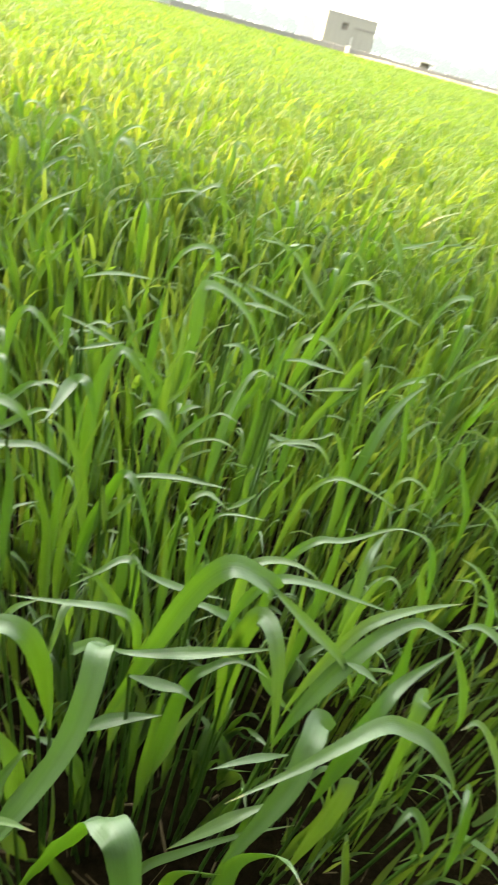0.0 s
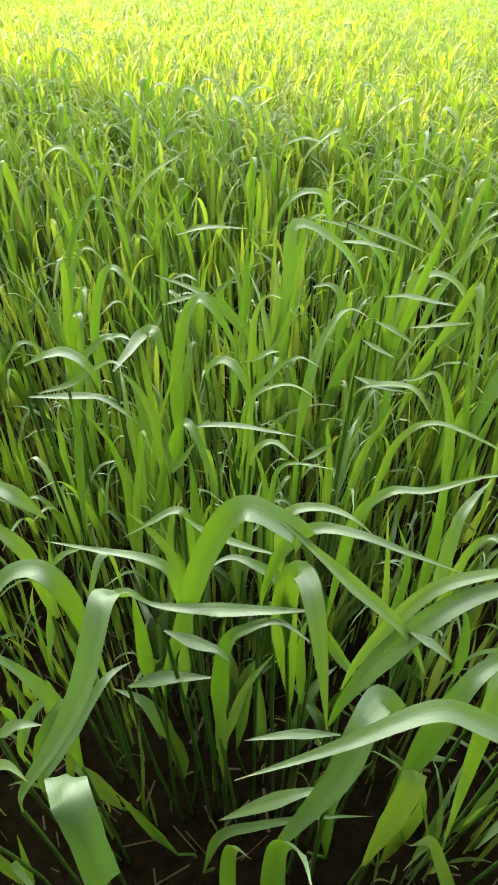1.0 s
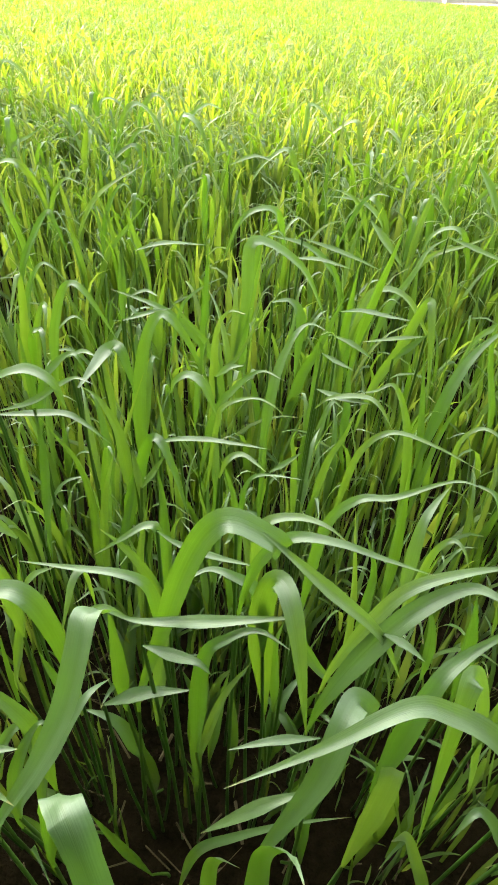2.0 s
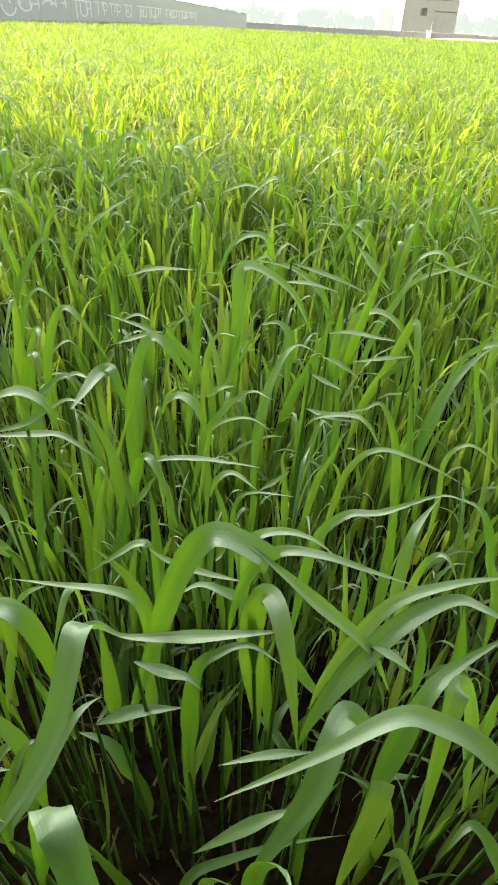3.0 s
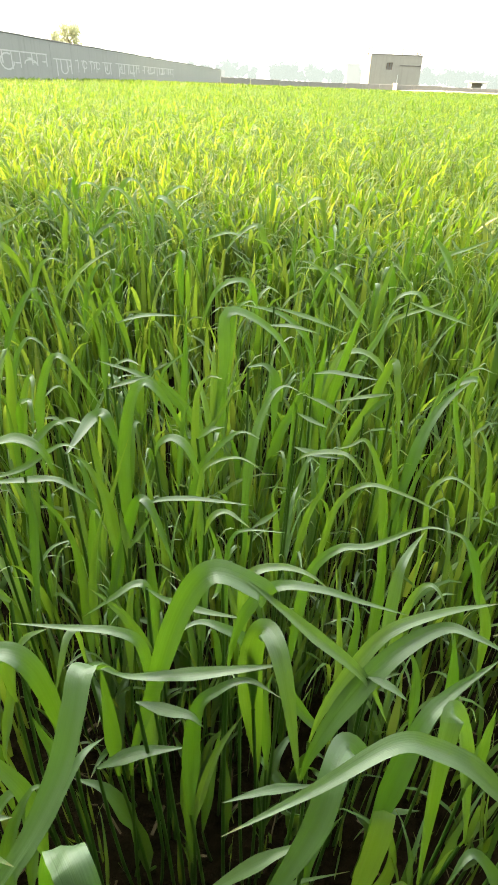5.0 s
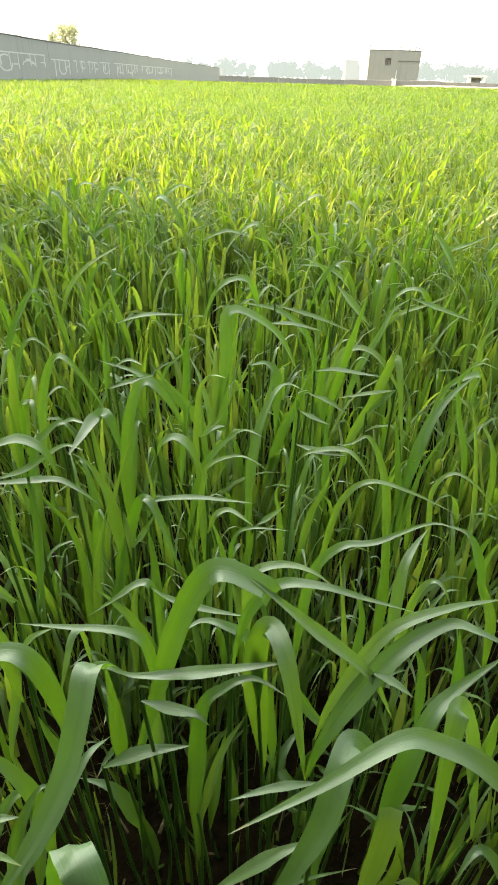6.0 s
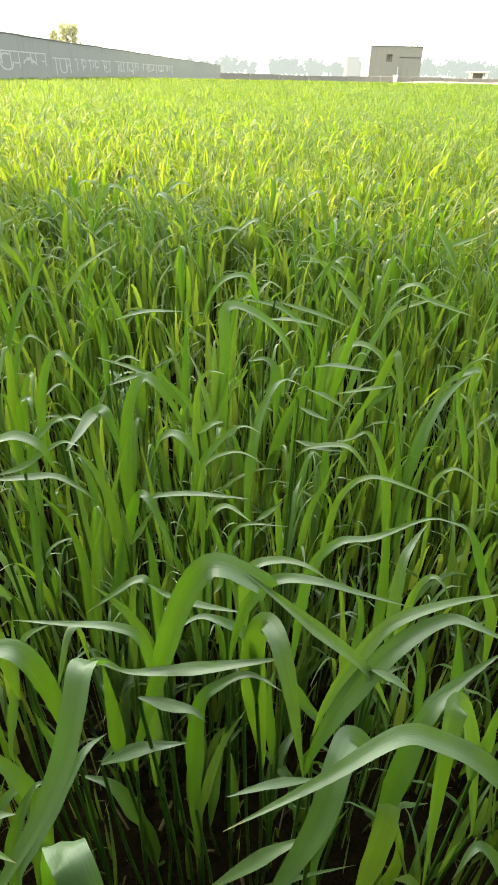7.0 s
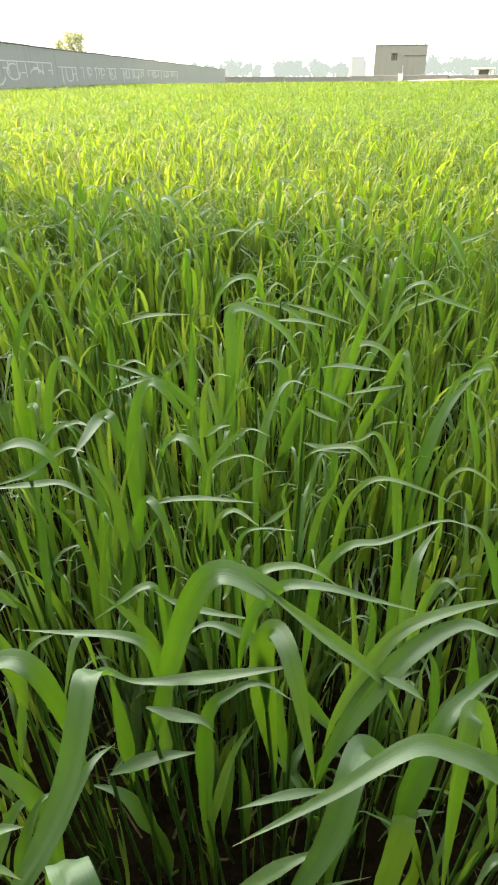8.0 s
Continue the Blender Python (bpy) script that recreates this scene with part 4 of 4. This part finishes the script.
def crested(i):
    """A wheat plant whose broad top leaf stands out of the crop: arched, hanging over, or a straight blade."""
    plant = new("wheat_plant")
    top = Vector((0, 0, chance.uniform(0.30, 0.34)))
    stem_under(plant, top)
    s = -1 if i % 2 else 1
    r = chance.uniform
    form = ("arched", "hanging", "slanting", "arched", "upright")[i % 5]
    if form == "arched":
        pts = [(0, 0, 0), (s * r(0.005, 0.02), 0.0, 0.085), (s * r(0.03, 0.045), r(-0.02, 0.01), r(0.13, 0.15)), (s * r(0.08, 0.10), r(-0.03, 0.01), r(0.10, 0.13)), (s * r(0.11, 0.16), r(-0.04, 0.0), r(0.02, 0.08))]
    elif form == "hanging":
        pts = [(0, 0, 0), (s * 0.006, 0.0, 0.10), (s * 0.012, -0.015, 0.145), (s * 0.016, -0.035, 0.13), (s * r(0.015, 0.03), -0.05, r(0.02, 0.06))]
    elif form == "slanting":
        pts = [(0, 0, 0.03), (s * 0.03, -0.01, 0.09), (s * r(0.07, 0.09), -0.02, 0.135), (s * r(0.13, 0.17), -0.03, r(0.14, 0.18))]
    else:
        pts = [(0, 0, 0), (s * 0.005, 0, 0.09), (s * r(0.01, 0.03), -0.01, r(0.17, 0.21))]
    tagged(plant, "green young wheat plant with a broad %s top leaf" % form, "wheat plant", GROUP)
    leaf_under(plant, leaf_sheet([top + Vector(p) for p in pts], r(0.011, 0.016), (r(-0.4, 0.4), -0.85, 0.5), "blade", 5, r(0.0, 0.12)))
    for k in (0.5, 0.7, 0.88):
        leaf_under(plant, rising(top * k, r(0, 6.28), r(0.12, 0.18), r(0.02, 0.07), r(-0.03, 0.03), r(0.009, 0.013)))
    return plant


def crest_rows():
    kinds = [crested(i) for i in range(15)]
    for i in range(56):
        y = 0.66 + 1.5 * chance.random()
        m = pose(chance.uniform(-0.5, 0.5) * (y + 0.1), y, -0.005, chance.uniform(-4, 4), chance.uniform(-4, 4), chance.uniform(-35, 35)) @ Matrix.Scale(chance.uniform(0.9, 1.05), 4)
        if i < len(kinds):
            kinds[i].matrix_basis = m
        else:
            copy_thing(kinds[i % len(kinds)], m)


crest_rows()


# ---- the rest of the crop, one sheet of many leaves ----
def ribbons(rng, x, y, z0, az, e0, e1, length, width, segs, across, late=(1.6, 4.0)):
    """Arrays of bending leaves: start, azimuth, first and last slope, length and width."""
    n = len(x)
    t = (np.arange(segs + 1) / segs)[None, :]
    slope = e0[:, None] + (e1 - e0)[:, None] * t ** rng.uniform(*late, (n, 1))
    step = (length / segs)[:, None]
    dh, dz = np.cos(slope) * step, np.sin(slope) * step
    h = np.concatenate([np.zeros((n, 1)), np.cumsum(dh[:, :-1], 1)], 1)
    z = np.concatenate([np.zeros((n, 1)), np.cumsum(dz[:, :-1], 1)], 1) + z0[:, None]
    veer = rng.normal(0, 0.25, (n, 1)) * t
    ca, sa = np.cos(az[:, None] + veer), np.sin(az[:, None] + veer)
    cx, cy = x[:, None] + h * ca, y[:, None] + h * sa
    w = width[:, None] * 0.5 * np.minimum(0.6 + 1.3 * t, 1.0) * np.clip((1 - t) / 0.6, 0.05, 1) ** 0.8
    roll = rng.normal(0, 0.35, (n, 1))
    sx, sy, sz = -sa * np.cos(roll), ca * np.cos(roll), np.sin(roll) * np.ones_like(t)
    offs = np.linspace(-1, 1, across)
    rows = []
    for o in offs:
        crease = 0.2 * abs(o) * w
        rows.append(np.stack([cx + sx * w * o, cy + sy * w * o, z + sz * w * o + crease], -1))
    v = np.stack(rows, 2).reshape(-1, 3)
    uv = np.stack(np.broadcast_arrays(((offs + 1) / 2)[None, None, :], np.broadcast_to(t, (n, segs + 1))[:, :, None]), -1).reshape(-1, 2)
    per = (segs + 1) * across
    q = np.array([(i * across + j, i * across + j + 1, (i + 1) * across + j + 1, (i + 1) * across + j) for i in range(segs) for j in range(across - 1)])
    quads = (np.arange(n)[:, None, None] * per + q[None]).reshape(-1, 4)
    return v, quads, uv


def tufts(rng, x, y, leaves, segs, across, wide, height=1.0, stems=True, upward=0.65, late=(1.6, 4.0)):
    """Wheat tillers at x, y, each with so many leaves, most of them upright and hooked at the tip."""
    n = len(x)
    swell = np.array([noise.noise(Vector((a * 0.35, b * 0.35, 5.0))) for a, b in zip(x, y)])
    tall = height * (1 + 0.05 * swell) * rng.uniform(0.88, 1.05, n)
    out = []
    first = rng.uniform(0, 6.283, n)
    for k in range(leaves):
        share = 1 - 0.55 * k / max(leaves, 1) * rng.uniform(0.8, 1.1, n)
        z0 = 0.28 * tall * share
        az = first + k * 2.4 + rng.normal(0, 0.5, n)
        upright = rng.random(n) < upward
        e0 = np.radians(rng.uniform(72, 89, n))
        e1 = np.where(upright, np.radians(rng.uniform(45, 86, n)), np.radians(rng.uniform(-110, -10, n)))
        length = np.where(upright, rng.uniform(0.11, 0.19, n), rng.uniform(0.18, 0.25, n)) * tall
        out.append(ribbons(rng, x + rng.normal(0, 0.008, n), y + rng.normal(0, 0.008, n), z0, az, e0, e1, length, wide * np.minimum(tall, 1.0) * rng.uniform(0.7, 1.25, n), segs, across, late))
    if stems:
        out.append(ribbons(rng, x, y, np.full(n, -0.01), first, np.full(n, 1.55), np.full(n, 1.5), 0.28 * tall, np.full(n, 0.006), 2, 2))
    return out


def crop():
    rng = np.random.default_rng(21)

    def fan(count, r0, r1, half, clump):
        """Spots spread evenly over a ring of the field, in clumps of four tillers."""
        r = np.sqrt(rng.uniform(r0 * r0, r1 * r1, count // 4))
        a = rng.uniform(-half, half, count // 4)
        x, y = np.repeat(r * np.sin(a), 4), np.repeat(r * np.cos(a), 4)
        return x + rng.normal(0, clump, len(x)), y + rng.normal(0, clump, len(y))

    def inside(x, y):
        keep = (y < 60 + 0.8 * np.sin(x * 0.4)) & (x > -14.4 + 0.035 * y)
        near = (y > -0.45) & (y < 1.35) & (np.abs(x) < 1.3)
        return keep & ~near & (y > -0.65)

    pieces = []
    for count, r0, r1, half, leaves, segs, across, wide, stems, upward, clump in (
        (5400, 1.2, 4.0, 0.62, 5, 6, 3, 0.0125, True, 0.42, 0.020),
        (19000, 4.0, 11.0, 0.52, 4, 5, 2, 0.0140, False, 0.25, 0.024),
        (30000, 11.0, 32.0, 0.50, 3, 3, 2, 0.022, False, 0.2, 0.04),
        (24000, 32.0, 75.0, 0.52, 3, 2, 2, 0.046, False, 0.2, 0.06),
        (20000, 0.3, 6.0, 3.1416, 3, 3, 2, 0.020, False, 0.6, 0.03),
        (13000, 6.0, 14.0, 3.1416, 3, 2, 2, 0.026, False, 0.6, 0.03),
    ):
        x, y = fan(count, r0, r1, half, clump)
        ok = inside(x, y)
        if half > 3:
            ok &= np.abs(np.arctan2(x, y)) > 0.5
        pieces += tufts(rng, x[ok], y[ok], leaves, segs, across, wide, stems=stems, upward=upward, late=(1.4, 3.5) if r1 < 5 else (0.8, 1.8))
    # plants between the nearest rows, shorter where the rows are open
    x, y = rng.uniform(-1.3, 1.3, 2300), rng.uniform(-0.42, 1.4, 2300)
    open_soil = (np.abs(x + 0.02) < 0.13) & (y < 0.36) & (rng.random(2300) < 0.93)
    x, y = x[~open_soil], y[~open_soil]
    tall = np.interp(y, [0.0, 0.28, 0.40, 0.6, 0.8, 1.3], [0.30, 0.40, 0.66, 0.76, 0.85, 0.97])
    tall = np.where((np.abs(x) > 0.36 + 0.3 * np.maximum(y, 0)) | (y < 0.0), 1.0, np.where(np.abs(x + 0.02) > 0.15, np.maximum(tall, 0.62), tall))
    pieces += tufts(rng, x, y, 4, 8, 3, 0.0115, tall, upward=0.78)
    # young tillers low in the rows
    x, y = rng.uniform(-0.55, 0.55, 300), rng.uniform(0.26, 0.95, 300)
    pieces += tufts(rng, x, y, 3, 7, 3, 0.0085, np.interp(y, [0.1, 0.3, 0.45, 0.9], [0.30, 0.36, 0.46, 0.62]), upward=0.92)
    vs, qs, us, at = [], [], [], 0
    for v, q, u in pieces:
        vs.append(v)
        qs.append(q + at)
        us.append(u)
        at += len(v)
    ob = new("wheat_crop", fast_mesh("wheat_crop", np.concatenate(vs), np.concatenate(qs), CROP, np.concatenate(us)))
    tagged(ob, "dense green wheat crop filling the whole field", "wheat crop", kind="stuff")


crop()


# ---- unseen building, added to cast the shade on the near crop ----
def shade_house():
    base = new("shade_building")
    base.location = (-6.2, 4.72, 0)
    tagged(base, "plain two-storey building, unseen, added to shade the near crop", "building")
    part("wall", boxed(-4.0, 0, -5.2, 0, -0.3, 6.4, 0.02), HOUSE, base)
    part("roof", boxed(-4.2, 0.2, -5.4, 0.2, 6.404, 6.6, 0.02), COPING, base)


shade_house()


def sky_blocker():
    """An added wall, never in view, that blocks the sky behind the camera."""
    base = new("wall_south")
    base.location = (0, -0.7, 0)
    tagged(base, "unseen dark rendered wall added to block sky behind the crop", "wall", kind="structure")
    for i in range(5):
        part("wall_panel", boxed(-6.0 + i * 2.4, -3.62 + i * 2.4, -0.23, 0, -0.3, 4.2, 0.015), DARKRENDER, base)
        part("coping", boxed(-6.0 + i * 2.4, -3.62 + i * 2.4, -0.27, 0.04, 4.202, 4.28, 0.015), COPING, base)


sky_blocker()


# ---- farmhouse at the far edge ----
def farmhouse():
    base = new("farmhouse")
    base.matrix_world = pose(10.12, 65.0, 0, 0, 0, 0)
    tagged(base, "small flat-roofed brick farmhouse with one window", "house")
    w, d, h = 4.85, 5.0, 3.14
    bm = bmesh.new()
    for x0, x1, z0, z1 in ((0, 1.55, -0.2, h), (2.10, w, -0.2, h), (1.55, 2.10, -0.2, 1.98), (1.55, 2.10, 2.55, h)):
        box(bm, x0, x1, 0, 0.23, z0, z1)
    part("front_wall", bm, HOUSE, base, "bare tan brick front wall")
    part("side_wall", boxed(-0.004, 0.22, 0.23, d, -0.2, h), WHITEWASH, base, "whitewashed side wall")
    part("side_wall", boxed(w - 0.22, w, 0.23, d, -0.2, h), HOUSE, base)
    part("back_wall", boxed(0.22, w - 0.22, d - 0.23, d, -0.2, h), HOUSE, base)
    part("roof", boxed(-0.02, w + 0.02, -0.03, d + 0.03, h + 0.002, h + 0.07, 0.01), COPING, base, "flat concrete roof slab")
    win = part("window", boxed(1.55, 2.10, 0.14, 0.17, 1.98, 2.55), WINDOWGREY, base, "small window, its grey lightened for haze")
    part("window_frame", boxed(1.55, 1.59, 0.08, 0.13, 1.98, 2.55), RUST, win)
    part("window_frame", boxed(2.06, 2.10, 0.08, 0.13, 1.98, 2.55), RUST, win)
    part("window_frame", boxed(1.80, 1.84, 0.08, 0.13, 1.98, 2.55), RUST, win)
    for x, y, z in ((-0.02, 0.1, 0.6), (0.05, 2.4, 0.75), (-0.02, 4.8, 0.7), (2.9, 0.1, 0.62), (4.3, 0.2, 0.35), (4.6, 0.1, 0.5), (4.75, 2.2, 0.45), (4.75, 4.8, 0.5)):
        part("rebar", rod((x, y, h + 0.08), (x + 0.06, y, h + 0.1 + z), 0.035), RUST, base, "rusty bars left standing on the roof")
    for z in (0.72, 2.32):
        part("ledge", boxed(2.78, w - 0.05, -0.05, -0.002, z, z + 0.07, 0.01), COPING, base, "thin cement band")
    part("pipe", rod((2.72, -0.06, 0), (2.72, -0.06, 1.6), 0.05), PAINT, base, "pale rain pipe")


farmhouse()


def low_wall():
    base = new("wall_north")
    base.location = (0, 62.0, 0)
    tagged(base, "low grey wall along the far edge of the field", "wall", kind="structure")
    rng = random.Random(8)
    x = -3.9
    while x < 60:
        step = rng.uniform(2.6, 3.4)
        if not 11.5 < x + step / 2 < 12.0:
            part("wall_panel", boxed(x, x + step - 0.03, -0.12, 0.12, -0.2, 0.80 + rng.uniform(-0.05, 0.05), 0.03), LOWWALL, base)
        x += step
    post = new("gate_post")
    post.location = (12.1, 61.7, 0)
    tagged(post, "short whitewashed masonry post by the low wall", "post")
    part("shaft", boxed(-0.16, 0.16, -0.16, 0.16, -0.1, 0.85, 0.02), WHITEWASH, post)
    part("cap", boxed(-0.2, 0.2, -0.2, 0.2, 0.852, 0.92, 0.02), WHITEWASH, post)


low_wall()


def earth_bank():
    bm = bmesh.new()
    rng = random.Random(5)
    rows = []
    for i in range(61):
        x = 8.5 + i * 0.9
        up = min(1.0, i / 6)
        top = (0.50 + rng.uniform(-0.03, 0.03)) * up - 0.02
        rows.append([bm.verts.new((x, y, z)) for y, z in ((59.9, -0.05), (60.4, top * 0.9), (60.8, top), (61.4, top), (61.8, -0.05))])
    for a, b in zip(rows, rows[1:]):
        for k in range(4):
            bm.faces.new((a[k], b[k], b[k + 1], a[k + 1]))
    ob = part("earth_bank", bm, EARTH)
    tagged(ob, "pale dry earth bank at the edge of the crop", "bank", kind="structure")


earth_bank()


def pump_shed():
    base = new("pump_shed")
    base.location = (20.1, 66.0, 0)
    tagged(base, "small white open-fronted shed behind the low wall", "shed")
    part("post", boxed(0, 0.28, 0, 0.28, -0.1, 1.20), WHITEWASH, base)
    part("post", boxed(1.45, 1.73, 0, 0.28, -0.1, 1.20), WHITEWASH, base)
    part("roof", boxed(-0.08, 1.81, -0.05, 1.3, 1.204, 1.38, 0.02), WHITEWASH, base)
    part("back_wall", boxed(0.28, 1.45, 0.6, 0.8, -0.1, 1.20), LOWWALL, base, "grey back wall")


pump_shed()


# ---- tree behind the boundary wall ----
def tree(x, y, height, seed):
    rng = random.Random(seed)
    base = new("tree")
    base.location = (x, y, 0)
    tagged(base, "small leafy tree rising behind the boundary wall", "tree")
    verts, faces = [], []

    def limb(a, b, r0, r1):
        o = len(verts)
        v, f = stalk(a, b, r0, r1, rng.uniform(-0.08, 0.08), 4, 6)
        verts.extend(v)
        faces.extend(tuple(k + o for k in q) for q in f)

    limb((0, 0, -0.1), (0.05, 0, height * 0.62), 0.09, 0.05)
    lumps = []
    for i in range(13):
        a, z = rng.uniform(0, 6.28), height * rng.uniform(0.45, 0.93)
        r = height * 0.21 * rng.uniform(0.2, 1.0) * (1.4 - z / height)
        c = Vector((math.cos(a) * r * 1.6, math.sin(a) * r * 1.6, z))
        limb((0.04, 0, z * 0.72), tuple(c), 0.035, 0.012)
        lumps.append((c, height * rng.uniform(0.06, 0.11)))
    trunk = new("trunk", put_mesh("trunk", verts, faces, TRUNK, None, True))
    trunk.parent = base
    lv, lf = [], []
    for c, r in lumps:
        for _ in range(120):
            d = Vector((rng.gauss(0, 1), rng.gauss(0, 1), rng.gauss(0, 1))) * r * 0.7
            s = rng.uniform(0.05, 0.10)
            q = Euler((rng.uniform(0, 6.28), rng.uniform(0, 6.28), 0)).to_matrix()
            o = len(lv)
            lv += [c + d + q @ Vector(k) * s for k in ((-0.5, -1, 0), (0.5, -1, 0.1), (0.35, 1, 0), (-0.35, 1, 0.1))]
            lf.append((o, o + 1, o + 2, o + 3))
    crown = new("crown", put_mesh("crown", lv, lf, TREELEAF))
    crown.parent = base


tree(-16.9, 60.0, 4.45, 3)
tree(-18.1, 60.5, 3.8, 9)


# ---- distance ----
def far_woods():
    rng = random.Random(17)
    lv, lf = [], []
    for i in range(120):
        x = rng.uniform(-60, 190)
        y = rng.uniform(280, 340)
        h = rng.uniform(4, 7.5) + 3.5 * max(0.0, noise.noise(Vector((x * 0.03, 0, 7))))
        wide = h * rng.uniform(0.5, 0.8)
        for b in range(9):
            c = Vector((x + rng.gauss(0, wide * 0.4), y, h * rng.uniform(0.35, 0.85)))
            r = h * rng.uniform(0.10, 0.2)
            for _ in range(38):
                d = Vector((rng.gauss(0, 1), rng.gauss(0, 0.5), rng.gauss(0, 1))) * r * 0.6
                s = rng.uniform(0.35, 0.8)
                q = Euler((rng.uniform(0, 6.28), rng.uniform(0, 6.28), 0)).to_matrix()
                o = len(lv)
                lv += [c + d + q @ Vector(k) * s for k in ((-0.6, -1, 0), (0.6, -0.8, 0.1), (0.4, 1, 0), (-0.5, 0.8, 0.1))]
                lf.append((o, o + 1, o + 2, o + 3))
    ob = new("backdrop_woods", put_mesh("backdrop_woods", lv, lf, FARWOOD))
    tagged(ob, "woods on the horizon, haze painted as a pale glow", "woods", kind="stuff")


far_woods()


def far_house(x, y, w, h):
    base = new("distant_house")
    base.location = (x, y, 0)
    tagged(base, "distant flat-roofed house, haze painted as a pale glow", "house", "houses on the horizon")
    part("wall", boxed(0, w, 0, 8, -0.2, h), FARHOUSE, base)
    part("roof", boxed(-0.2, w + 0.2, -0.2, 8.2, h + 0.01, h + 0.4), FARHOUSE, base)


for fx, fy, fw, fh in ((-16.0, 200, 4.2, 2.4), (29.6, 240, 4.2, 6.2), (33.5, 250, 3.0, 4.0)):
    far_house(fx, fy, fw, fh)


# ---- litter on the soil between the plants ----
def straw_litter():
    rng = random.Random(77)
    verts, faces = [], []
    for _ in range(420):
        x, y = rng.uniform(-0.45, 0.45), rng.uniform(0.02, 0.9)
        a, length, r = rng.uniform(0, 6.28), rng.uniform(0.008, 0.045), rng.uniform(0.0006, 0.0016)
        d = Vector((math.cos(a), math.sin(a), rng.uniform(-0.05, 0.35)))
        p = Vector((x, y, 0.012 + rng.uniform(0, 0.015)))
        side = Vector((-d.y, d.x, 0)) * r * rng.choice((0.6, 0.8, 1.3))
        o = len(verts)
        up = Vector((0, 0, r))
        for c in (p, p + d * length):
            verts += [c - side, c + up, c + side, c - up]
        faces += [(o + k, o + (k + 1) % 4, o + 4 + (k + 1) % 4, o + 4 + k) for k in range(4)]
    ob = new("straw_litter", put_mesh("straw_litter", verts, faces, STRAW))
    tagged(ob, "dry straw bits and chips scattered on the brown soil", "straw", kind="stuff")


straw_litter()
